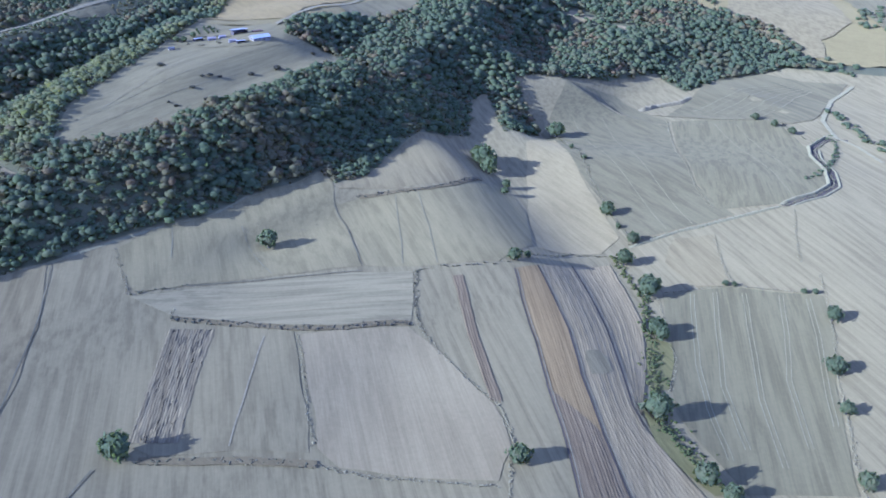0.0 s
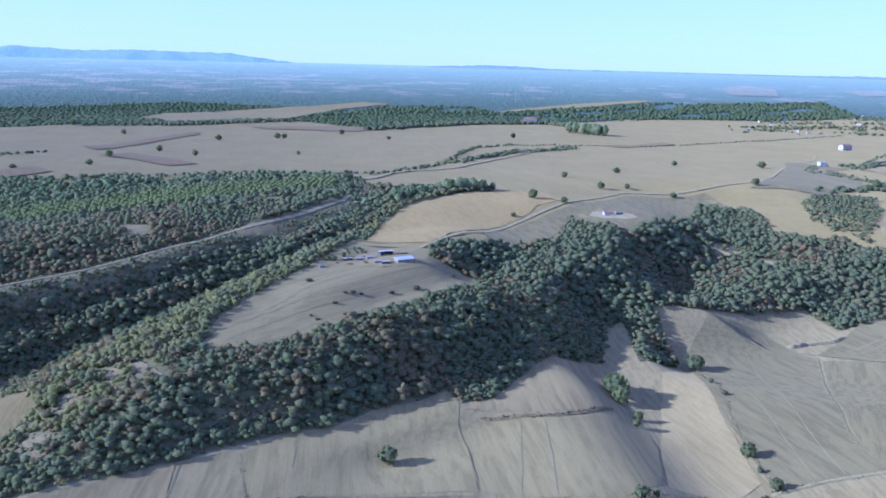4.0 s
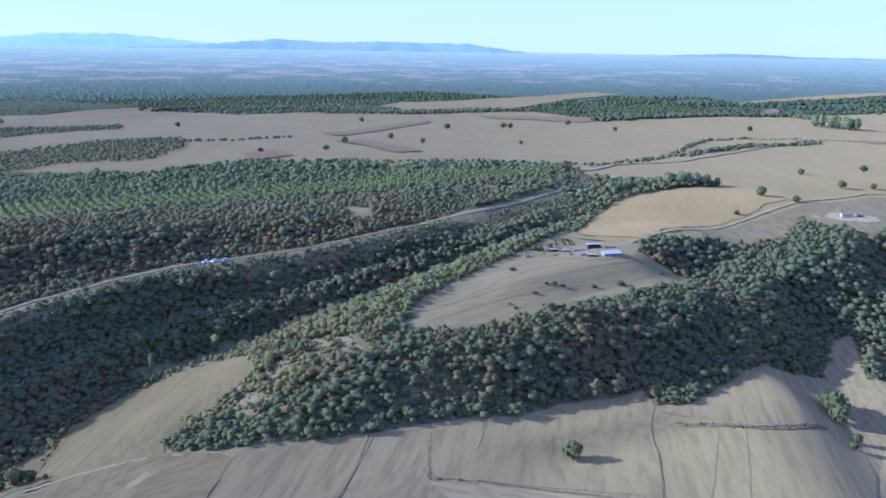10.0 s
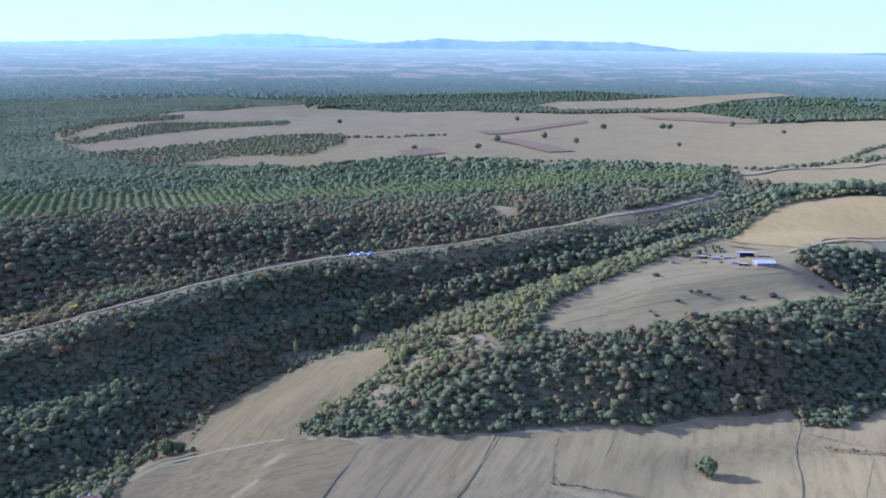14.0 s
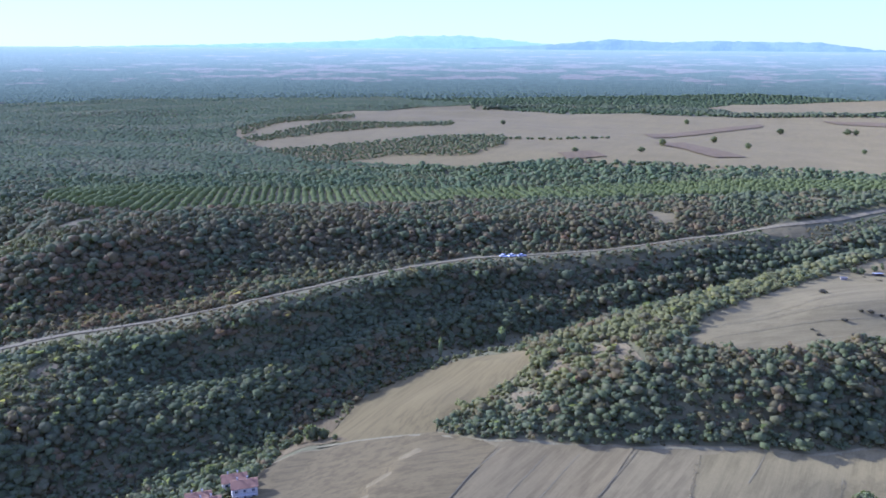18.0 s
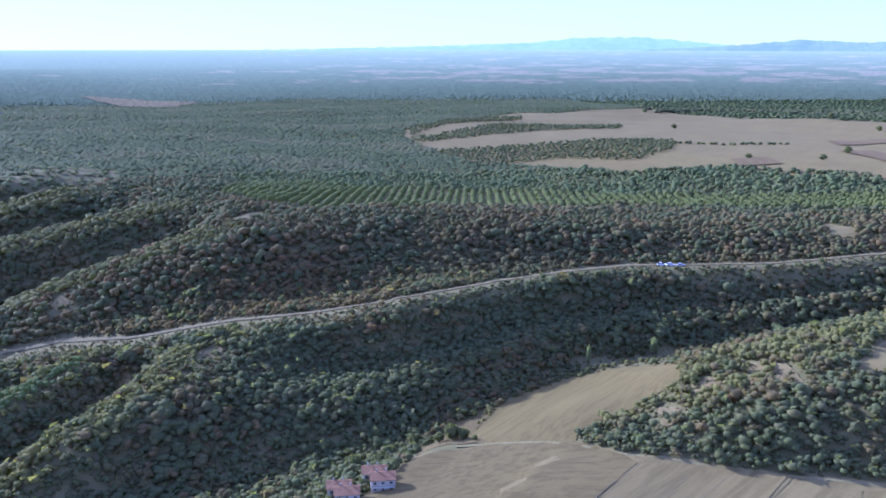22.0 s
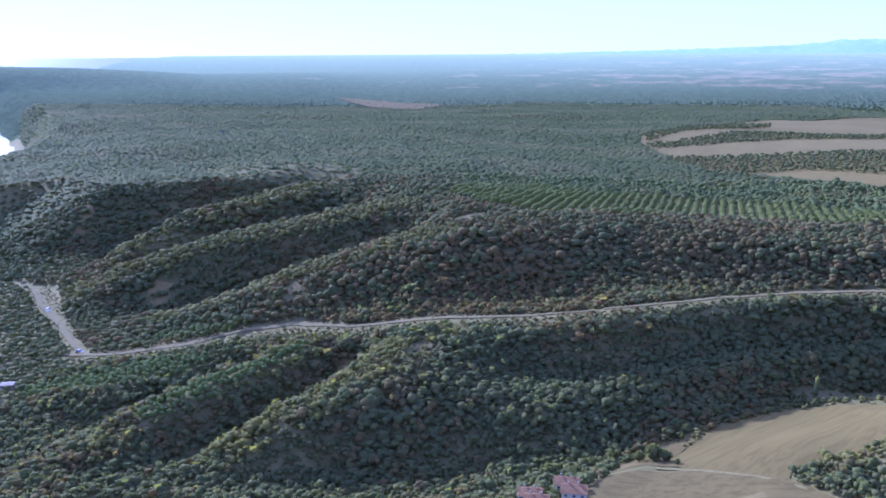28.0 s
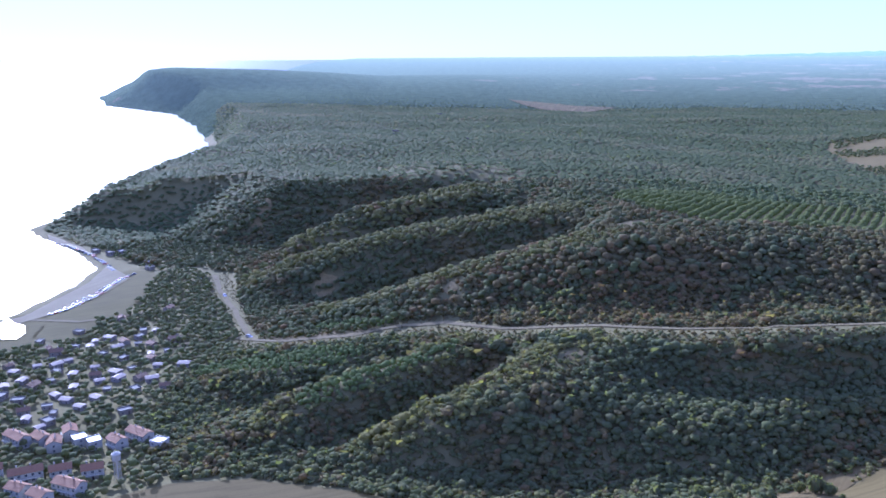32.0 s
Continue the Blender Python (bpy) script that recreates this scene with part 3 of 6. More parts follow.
def cluster(seed, lobes, leaves=0, tall=0.8):
    """Crown of a scrub oak: several leafy domes of different size grown into one another, with some loose clumps on them."""
    rng = np.random.RandomState(seed)
    vs, fs, base = [], [], 0
    for k in range(lobes):
        v, f = crown(seed * 31 + k, 0, 5, 0.9)
        wide = rng.uniform(0.42, 0.66) if k else 0.72
        a, d = 6.283 * (k + rng.uniform(-0.3, 0.3)) / max(lobes - 1, 1), (rng.uniform(0.22, 0.36) if k else 0.05)
        v = v * (wide, wide, wide * tall * rng.uniform(0.85, 1.25))
        v = v + (d * math.cos(a), d * math.sin(a), rng.uniform(0.0, 0.14) if k else 0.16)
        vs.append(v)
        fs.append(f + base)
        base += len(v)
    v, f = np.concatenate(vs), np.concatenate(fs)
    if leaves:
        k = rng.choice(np.where(v[:, 2] > 0.25)[0], leaves)
        ctr = v[k] + 0.03 * rng.normal(size=(leaves, 3))
        a, b = rng.normal(size=(leaves, 3)) * (0.09, 0.09, 0.04), rng.normal(size=(leaves, 3)) * (0.09, 0.09, 0.06)
        f = np.concatenate([f, len(v) + np.arange(leaves * 3).reshape(-1, 3)])
        v = np.concatenate([v, np.stack([ctr - a, ctr + b, ctr + a], 1).reshape(-1, 3)])
    return v, f


def spire(seed, tall=0.9):
    """A small pine: an uneven ring of boughs drawn up to a blunt top, open below."""
    rng = np.random.RandomState(seed)
    a = np.arange(5) * 1.2566 + rng.uniform(-0.3, 0.3, 5)
    r = rng.uniform(0.40, 0.56, 5)
    v = np.c_[r * np.cos(a), r * np.sin(a), rng.uniform(0.0, 0.22, 5)]
    v = np.r_[v, [[rng.uniform(-0.08, 0.08), rng.uniform(-0.08, 0.08), tall]]]
    return v, np.array([(k, (k + 1) % 5, 5) for k in range(5)])


def wood(name, x, y, size, crowns, material, low=0.12, label=""):
    """A stand of many trees as one mesh. Each tree takes one of the crowns, turned and stretched."""
    rng = np.random.RandomState(len(x))
    z = land(x, y)
    which = rng.randint(0, len(crowns), len(x))
    vs, fs, base = [], [], 0
    for k, (cv, cf) in enumerate(crowns):
        i = np.where(which == k)[0]
        if len(i) == 0:
            continue
        a = rng.uniform(0, 6.283, len(i))
        s = size[i]
        hx = s * rng.uniform(0.85, 1.15, len(i))
        hz = s * rng.uniform(0.8, 1.15, len(i))
        px = cv[None, :, 0] * hx[:, None]
        py = cv[None, :, 1] * s[:, None]
        wx = px * np.cos(a)[:, None] - py * np.sin(a)[:, None] + x[i][:, None]
        wy = px * np.sin(a)[:, None] + py * np.cos(a)[:, None] + y[i][:, None]
        wz = cv[None, :, 2] * hz[:, None] + (z[i] + low * s)[:, None]
        vs.append(np.stack([wx, wy, wz], 2).reshape(-1, 3))
        fs.append((cf[None] + (np.arange(len(i)) * len(cv))[:, None, None] + base).reshape(-1, 3))
        base += len(i) * len(cv)
    ob = new(name, mesh_of(name, np.concatenate(vs), np.concatenate(fs), material, False))
    return tagged(ob, label, "woodland", kind="stuff")


def scatter(poly_yes, polys_no, gap, seed):
    """Uneven places about a gap apart inside an outline and outside others."""
    rng = np.random.RandomState(seed)
    xs, ys = [p[0] for p in poly_yes], [p[1] for p in poly_yes]
    gx, gy = np.meshgrid(np.arange(min(xs), max(xs), gap), np.arange(min(ys), max(ys), gap * 0.87))
    gx = gx + (np.arange(gx.shape[0]) % 2)[:, None] * gap / 2
    gx, gy = gx.ravel() + rng.uniform(-0.42, 0.42, gx.size) * gap, gy.ravel() + rng.uniform(-0.42, 0.42, gy.size) * gap
    ok = inside(gx, gy, poly_yes)
    for p in polys_no:
        ok &= ~inside(gx, gy, p)
    return gx[ok], gy[ok]



# ---------- the plan: open land and woods ----------
SOUTH_EDGE = [(-188, 231), (-166, 236), (-141, 252), (-122, 268), (-109, 282), (-92, 298), (-74, 312), (-61, 332), (-44, 347), (-33, 363),
              (-27, 349), (-13, 361), (-4, 389), (12, 422), (31, 442), (40, 446), (46, 498), (56, 512), (61, 453), (84, 472), (80, 504),
              (76, 534), (93, 547), (113, 556), (147, 576), (191, 609), (205, 578), (231, 599), (300, 632)]
NEAR = [(-235, 187), (-231, 199), (-216, 217)] + SOUTH_EDGE + [(600, 540), (600, 0), (-120, 0), (-200, 110)]
VALLEY = [(-239, 218), (-257, 249), (-259, 273), (-255, 293), (-243, 317), (-226, 330), (-205, 312), (-190, 292), (-188, 275), (-190, 254), (-192, 238), (-186, 229), (-205, 219), (-220, 212), (-236, 212)]
HILL = [(-138, 326), (-142, 370), (-134, 420), (-124, 470), (-118, 520), (-66, 515), (-62, 492), (-40, 492), (-13, 489), (-37, 454), (-57, 419), (-78, 380),
        (-94, 355), (-111, 338)]
NORTH_EDGE = [(306, 712), (277, 715), (255, 749), (234, 744), (197, 750), (196, 788), (177, 825), (149, 815), (104, 708), (67, 648), (41, 654), (24, 669),
              (15, 609), (-1, 585), (-38, 552), (-65, 527), (-67, 512)]
FAR = [(-119, 517), (-116, 560), (-116, 623), (-100, 680), (-72, 728), (-43, 748), (-50, 776), (-82, 780), (-104, 756), (-122, 722), (-140, 714), (-152, 730), (-168, 775), (-196, 806),
       (-262, 758), (-327, 712), (-385, 687), (-467, 674), (-500, 646), (-539, 625), (-645, 609), (-740, 575), (-830, 595), (-905, 615), (-985, 640), (-1045, 680), (-1105, 790), (-1150, 900),
       (-1203, 1125), (-1197, 1348), (-954, 1310), (-786, 1365), (-738, 1400), (-640, 1490), (-508, 1670), (-325, 1560), (-245, 1618), (-167, 1741), (-36, 1817), (90, 1960), (172, 2050), (361, 2085),
       (493, 2090), (736, 2190), (960, 2050), (1100, 1500), (900, 700), (600, 560), (330, 640)] + NORTH_EDGE
FAR_TOP = [(-778, 1467), (-811, 1735), (-692, 1933), (-572, 2079), (-487, 2206), (-410, 2190), (-502, 2031), (-531, 1936), (-529, 1700), (-632, 1530)]
FAR_GLADE = [(-2237, 466), (-2173, 529), (-2060, 600), (-1985, 684), (-1905, 590), (-1985, 501), (-2100, 480)]
BELTS = [[(-1041, 681), (-1069, 733), (-1101, 790), (-1119, 958), (-1046, 896), (-1034, 743), (-988, 654)],
         [(-970, 635), (-961, 691), (-981, 793), (-971, 885), (-920, 997), (-834, 906), (-869, 794), (-888, 686), (-911, 625)],
         [(-700, 560), (-847, 600), (-772, 666), (-741, 714), (-727, 754), (-690, 813), (-661, 822), (-595, 745), (-575, 671), (-661, 640), (-690, 600)]]
ROAD = [(-690, -78), (-640, -66), (-582, -48), (-530, -34), (-505, -26), (-487, -3), (-470, 33), (-469, 68), (-456, 95), (-421, 123), (-398, 157), (-359, 204),
        (-336, 250), (-328, 300), (-322, 345), (-308, 381), (-287, 402), (-262, 432), (-242, 464), (-223, 505), (-199, 543), (-177, 590), (-154, 650), (-153, 705), (-172, 755)]


EAST_TRACK = [(102, 329), (127, 338), (156, 349), (183, 357), (202, 369), (221, 387), (229, 412), (237, 445), (260, 473)]
FARM_TRACK = [(-70, 510), (-62, 540), (-41, 587), (-20, 640), (-3, 674), (25, 726), (74, 815), (163, 870), (225, 924), (333, 1226), (384, 1302), (411, 1383)]
NORTH_ROAD = [(-172, 755), (-160, 790), (-153, 837), (-95, 921), (-14, 1236)]
PLANTATION = [(-613, 243), (-590, 247), (-540, 250), (-530, 280), (-455, 312), (-458, 350), (-460, 400), (-462, 448), (-430, 515), (-336, 572), (-262, 622), (-176, 705), (-190, 765),
              (-289, 675), (-366, 618), (-480, 545), (-558, 510), (-600, 470), (-655, 393), (-713, 360), (-697, 305)]
BEYOND = PLANTATION[12:] + [(-760, 310), (-900, 330), (-900, 600), (-830, 595), (-740, 575), (-645, 609), (-539, 625), (-500, 646), (-467, 674), (-385, 687), (-327, 712), (-262, 758), (-196, 806)]
EAST_FIELD = [(353, 926), (381, 918), (400, 895), (407, 849), (392, 757), (379, 704), (343, 672), (334, 645), (312, 652), (298, 675), (290, 702), (284, 728), (292, 768), (334, 870)]
EAST_WOOD = [(245, 842), (289, 920), (313, 919), (333, 903), (322, 851), (274, 740), (266, 755), (249, 766), (240, 788)]
NORTH_EAST_WOOD = [(432, 1099), (487, 1154), (508, 1130), (590, 1243), (701, 1368), (764, 1442), (542, 1007), (519, 1041), (502, 1067), (436, 977), (403, 959), (403, 1011)]
CLEARINGS = [[(-204, 540), (-197, 560), (-185, 570), (-177, 559), (-194, 533)], [(-282, 532), (-261, 533), (-243, 515), (-258, 502)],
             [(-219, 647), (-192, 651), (-185, 638), (-208, 632)], [(-499, 210), (-509, 242), (-493, 237), (-471, 211)]]
VILLAGE = [(-300, -140), (-300, -50), (-322, -40), (-350, -60), (-385, -72), (-425, -66), (-455, -50), (-490, -45), (-510, -36), (-582, -54), (-690, -84), (-720, -110),
           (-740, -150), (-800, -190), (-850, -240), (-800, -280), (-400, -300)]
FOOT_FIELD = [(-305, -62), (-314, -42), (-316, -8), (-300, 29), (-282, 62), (-240, 60), (-200, 0), (-260, -90)]


# ---------- ground ----------
def ground_sheet():
    ang = np.concatenate([np.arange(-42, 124, 0.4), np.arange(124, 318, 4.0)])
    rad = np.concatenate([[0.0], np.geomspace(40, 1400, 250), np.geomspace(1412, 4850, 110)])
    A, R = np.meshgrid(np.radians(ang), rad)
    x, y = -np.sin(A) * R, np.cos(A) * R
    z = land(x, y)
    for p in (NEAR, VALLEY, HILL, FAR):
        d = line_dist(x, y, p + p[:1])[0]
        z = z - np.where(inside(x, y, p), 0.25 + np.minimum(d * 0.3, 1.0 + 4.5 * smooth(550, 900, R)), 0)
    na, nr = len(ang), len(rad)
    i, j = np.meshgrid(np.arange(nr - 1), np.arange(na), indexing="ij")
    k = (j + 1) % na
    f = np.stack([i * na + j, i * na + k, (i + 1) * na + k, (i + 1) * na + j], -1).reshape(-1, 4)[:, ::-1]
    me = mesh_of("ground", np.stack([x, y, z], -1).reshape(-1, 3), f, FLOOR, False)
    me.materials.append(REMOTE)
    # the outer ring takes the material with haze painted in as glow
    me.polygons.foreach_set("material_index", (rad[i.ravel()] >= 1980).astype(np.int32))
    return me


tagged(new("ground", ground_sheet()), "dry brown earth and litter under scrub and fields", "ground", kind="structure")


def polar(name, a0, a1, r0, r1, material, height):
    """A ring of the far scene between two bearings (degrees left of north)."""
    ang, rad = np.radians(np.linspace(a0, a1, 160)), np.geomspace(r0, r1, 60)
    A, R = np.meshgrid(ang, rad)
    x, y = -np.sin(A) * R, np.cos(A) * R
    z = height(x, y, np.degrees(A), R)
    i, j = np.meshgrid(np.arange(59), np.arange(159), indexing="ij")
    f = np.stack([i * 160 + j, i * 160 + j + 1, (i + 1) * 160 + j + 1, (i + 1) * 160 + j], -1).reshape(-1, 4)[:, ::-1]
    return new(name, mesh_of(name, np.stack([x, y, z], -1).reshape(-1, 3), f, material, False))


def sea_level(x, y, A, R):
    real = 2000 * 15.0 ** np.clip((R - 2000) / 2800, 0, 1)
    return np.where(R > 2000, 190 + R * (-190 / np.where(R > 2000, real, 1e9) - real / 1.27e7), 0.0)


tagged(polar("water", 74, 185, 330, 4860, SEA, sea_level), "calm bright sea reflecting the low sun", "sea", kind="structure")


def range_of(name, a0, a1, r, tops, material, base=-0.9):
    """A mountain range: bearings with the angle of its skyline above the eye, in degrees."""
    def height(x, y, A, R):
        top = np.interp(A, [p[0] for p in tops], [p[1] for p in tops]) + 0.025 * ripple(A * 10, A, 7, 2)
        k = np.clip((R - r) / 220, 0, 1)
        ridge = np.sin(np.minimum(k * 1.25, 1) * math.pi / 2) + 0.05 * ripple(A * 30, R * 0.2, 11, 8) * k
        return 190 + R * np.tan(np.radians(base + (top - base) * ridge))
    return tagged(polar(name, a0, a1, r, r + 220, material, height), "hazy blue mountains on the horizon", "mountain", kind="structure")


# the haze in front of these ranges is painted on as emission
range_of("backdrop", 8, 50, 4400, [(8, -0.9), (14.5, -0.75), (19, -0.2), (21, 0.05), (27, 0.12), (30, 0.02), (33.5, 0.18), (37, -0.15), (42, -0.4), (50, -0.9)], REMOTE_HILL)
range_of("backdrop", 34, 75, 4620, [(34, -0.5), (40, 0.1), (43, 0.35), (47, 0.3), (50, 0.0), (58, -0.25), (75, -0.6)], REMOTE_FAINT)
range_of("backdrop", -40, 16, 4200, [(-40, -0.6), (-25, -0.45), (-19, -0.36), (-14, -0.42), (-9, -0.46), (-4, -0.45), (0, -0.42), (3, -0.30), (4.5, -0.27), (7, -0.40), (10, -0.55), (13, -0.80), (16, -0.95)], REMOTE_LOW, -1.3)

# ---------- fields ----------
def field(poly, material, label, step=8.0, lift=0.25, wobble=1.2):
    return tagged(patch("field", poly, material, step, lift, wobble), label, "field", kind="structure")


field(NEAR, SOIL_PALE, "pale harvested stubble field with drill lines", 5, 0.0)
field([(-72, 237), (-32, 233), (-22, 177), (-62, 173), (-70, 178)], SOIL_PALE, "pale stubble parcel beside a cloddy strip", 5, 0.14)
field([(-30, 231), (5, 239), (13, 226), (22, 210), (29, 198), (32, 179), (27, 166), (-14, 171), (-20, 179)], SOIL_ROSE, "rosy stubble parcel between stone rows", 5, 0.14)
field([(-87, 247), (-55, 262), (-12, 273), (6, 275), (6, 242), (-16, 236), (-70, 239)], SOIL_CROSS, "stubble parcel drilled across the slope", 5, 0.14)
field([(-233, 187), (-230, 198), (-215, 216), (-188, 230), (-166, 235), (-157, 233), (-140, 185), (-150, 120), (-195, 115)], SOIL_WEST2, "grey stubble with curving drill lines", 5, 0.14)
field([(-156, 233), (-141, 250), (-121, 267), (-109, 228), (-106, 192), (-115, 130), (-150, 120), (-141, 190)], SOIL_WEST, "grey stubble field with long drill lines", 5, 0.18)
field([(-100, 281), (-92, 296), (-74, 311), (-61, 330), (-44, 346), (-33, 361), (-27, 347), (-26, 333), (-20, 314), (-12, 278), (-55, 265), (-86, 250), (-92, 259)], SOIL_NORTH, "golden stubble below the wood", 5, 0.14)
field([(-25, 333), (-15, 339), (15, 348), (27, 357), (42, 376), (54, 381), (60, 352), (56, 310), (40, 286), (10, 279), (-11, 279), (-19, 314)], SOIL_NORTH, "golden stubble with broad drill lines", 5, 0.14)
field([(-25, 345), (-13, 360), (-4, 388), (12, 420), (30, 440), (38, 444), (42, 382), (26, 361), (0, 348)], SOIL_WEST, "small grey stubble field under the bank", 5, 0.14)
field([(72, 443), (92, 466), (95, 397), (99, 335), (88, 319), (58, 309), (61, 353)], SOIL_GULLY, "bare tan earth in the hollow", 5, 0.18)
field([(104, 284), (132, 288), (165, 276), (156, 249), (144, 222), (136, 199), (127, 170), (96, 172), (90, 190), (86, 205), (96, 250)], SOIL_EAST, "straw-coloured stubble field with faint tracks", 5, 0.14)
field([(103, 331), (156, 351), (149, 382), (155, 430), (172, 511), (165, 525), (150, 560), (114, 552), (86, 474), (96, 400)], SOIL_EAST2, "broad pale stubble on the far side of the hollow", 5, 0.14)
field([(174, 511), (199, 514), (238, 500), (234, 450), (228, 413), (220, 389), (200, 371), (182, 359), (151, 357), (150, 383), (156, 430)], SOIL_EAST, "pale stubble field bounded by a track", 5, 0.18)
LINE_A = [(45, 281), (45, 258), (45.5, 243), (46, 233), (46, 207), (47, 188), (47, 150)]
LINE_B = [(55, 288), (57, 267), (59, 242), (58, 216), (59, 188), (61, 165), (63, 150)]
LINE_C = [(71, 299), (73, 271), (74, 248), (73, 224), (72, 205), (73, 195), (78, 182), (83, 170), (91, 150)]


def plough(left, right, count, material, label, high=0.3, rough=0.12):
    return tagged(ridges("field", left, right, count, material, high, 0.2, 1.6, rough), label, "field", kind="structure")


plough(LINE_A[:5], LINE_B[:5], 14, SOIL_ORANGE, "rusty tan end of the ploughed strip", 0.06)
plough(LINE_A[4:], LINE_B[4:], 14, SOIL_UMBER, "freshly ploughed dark brown furrows", 0.14)
plough(LINE_B, LINE_C, 16, SOIL_LOAM, "grey-brown ploughed strip with long furrows", 0.1)
plough([(71, 299), (73, 271), (74, 248), (73, 224), (72, 200)], [(89, 308), (90, 282), (90, 261), (84, 232), (74, 201)], 14, SOIL_LOAM, "grey-brown ploughed strip with curving furrows", 0.1)
for l in (LINE_A, LINE_B, LINE_C[:6]):
    tagged(ribbon("furrow", l, 0.6, FURROW, 0.36, 3, 0.3), "deep dark furrow in the ploughed strip", "furrow", kind="structure")
    tagged(ribbon("furrow", [(p[0] + 0.9, p[1]) for p in l], 0.35, GRAVEL, 0.38, 3, 0.3), "pale crumbly ridge beside a furrow", "furrow", kind="structure")
field([(60.5, 225), (62, 230), (66, 232), (68.5, 229), (68.5, 222), (66, 219), (61, 217)], SOIL_PALE, "pale unploughed spot", 2, 0.36, 1.5)
plough([(21, 272), (24, 235), (28, 200)], [(25, 273), (27.5, 235), (31.5, 199)], 4, SOIL_UMBER, "narrow strip of dark ploughed earth", 0.18)
plough([(-71, 232), (-70, 201), (-69, 178)], [(-57, 233), (-57, 209), (-56, 178)], 17, SOIL_CLOD, "cloddy ploughed strip with rough furrows", 0.13, 0.5)
for g in ([(89, 252), (92, 249), (97, 247), (95, 236), (88, 219), (85, 217), (80, 213), (82, 225)], [(75, 206), (78, 198), (82, 192), (87, 184), (91, 172), (86, 170), (80, 178), (75, 190)]):
    field(g, GRASSY, "yellow-green rough grass beside the ploughed strip", 3, 0.26, 0.8)
field([(123, 331), (141, 332), (134, 299), (133, 288), (119, 289), (113, 311)], SOIL_WEST, "greyish weedy corner with scattered stones", 5, 0.2, 3)
field(VALLEY, SOIL_VALLEY, "straw-coloured stubble field in the valley", 5, 0.1)
field([(-254, 198), (-262, 222), (-267, 239), (-265, 254), (-256, 247), (-240, 218), (-222, 216), (-234, 204), (-236, 190)], BANK_EARTH, "dry brown bank between the stream and the field", 3, 0.14, 2.5)
field(HILL, SOIL_HILL, "dry grey pasture on the hilltop", 7, 0.1)
field(FAR, SOIL_FAR, "wide tan stubble plain", 14, 0.3, 6)
field([(-136, 2102), (55, 2259), (277, 2486), (260, 2527), (56, 2356), (-101, 2166)], SOIL_FAR, "long pale field between far woods", 24, 2.0, 6)
# these far sheets glow too: the haze over them is in their material
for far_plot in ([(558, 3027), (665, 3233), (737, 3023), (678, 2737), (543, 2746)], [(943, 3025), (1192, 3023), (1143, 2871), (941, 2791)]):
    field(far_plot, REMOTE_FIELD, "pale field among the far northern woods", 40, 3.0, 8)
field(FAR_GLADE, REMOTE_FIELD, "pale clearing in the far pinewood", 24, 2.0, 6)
field(FAR_TOP, SOIL_FAR, "far stubble field among woods", 24, 2.0, 6)
field([(-116, 525), (-115, 576), (-114, 623), (-98, 678), (-70, 724), (-41, 744), (-5, 756), (20, 735), (0, 700), (-18, 655), (-40, 605), (-60, 550), (-66, 530)], SOIL_TAN, "warm tan harvested field beside the farm", 8, 0.6, 5)
field([(-14, 640), (30, 722), (80, 806), (160, 858), (178, 828), (149, 818), (104, 713), (67, 653), (41, 659), (24, 673), (12, 612), (-2, 590), (-30, 565), (-38, 590)], SOIL_EAST2, "grey-beige stubble between the track and the wood", 8, 0.6, 4)
field([(38, 690), (44, 706), (60, 712), (76, 706), (80, 692), (70, 682), (52, 680)], GRAVEL, "bare pale plot round the farmhouse", 5, 0.8, 3)
field([(-117, 463), (-114, 478), (-97, 493), (-82, 490), (-68, 480), (-71, 464), (-83, 455), (-97, 455)], SOIL_HILL, "bare trodden farmyard", 5, 0.25, 4)
for strip in ([(-489, 885), (-476, 931), (-347, 823), (-364, 792)], [(-585, 1018), (-574, 1354), (-549, 1298), (-538, 968)], [(-534, 1490), (-294, 1617), (-332, 1448), (-501, 1457)],
              [(-499, 718), (-482, 755), (-445, 726), (-464, 688)], [(98, 1364), (196, 1522), (210, 1477), (116, 1359)]):
    field(strip, SOIL_DARK, "dark ploughed strip on the plain", 15, 1.3, 3)
field(EAST_FIELD, SOIL_WEST, "grey-beige stubble field between wood strips", 8, 1.0, 4)
field([(484, 981), (568, 1058), (640, 900), (520, 720), (400, 690), (405, 745), (420, 848), (440, 909)], SOIL_EAST, "straw-coloured field beyond a tree strip", 10, 1.2, 4)
field([(330, 1240), (300, 1115), (225, 925), (205, 880), (260, 890), (330, 950), (352, 1000), (372, 1060), (358, 1140), (400, 1190)], SOIL_EAST2, "dry grassy slope beside the track", 10, 0.9, 5)
field([(412, 1196), (489, 1360), (539, 1437), (680, 1460), (620, 1320), (510, 1190), (440, 1130)], SOIL_WEST, "grey-beige parcel behind a hedge", 12, 1.0, 5)
for glade in CLEARINGS:
    field(glade, SOIL_HILL, "pale bare clearing in the scrub", 6, 0.3)
field([(-521, -20), (-511, 1), (-478, 38), (-474, 53), (-468, 40), (-484, 4), (-501, -15)], ROCKY_EARTH, "bare earth cutting above the road", 5, 0.5)
field([(-874, -40), (-858, -34), (-838, -40), (-820, -42), (-800, -50), (-806, -58), (-836, -54), (-862, -50)], ROCKY_EARTH, "bare earth scar on the slope over the beach", 5, 0.6, 4)
field(FOOT_FIELD, SOIL_VALLEY, "straw-coloured field above the village", 8, 0.3)
tagged(ribbon("road", ROAD, 3.7, GRAVEL, 0.5), "pale gravel road winding through the scrub", "road", kind="structure")
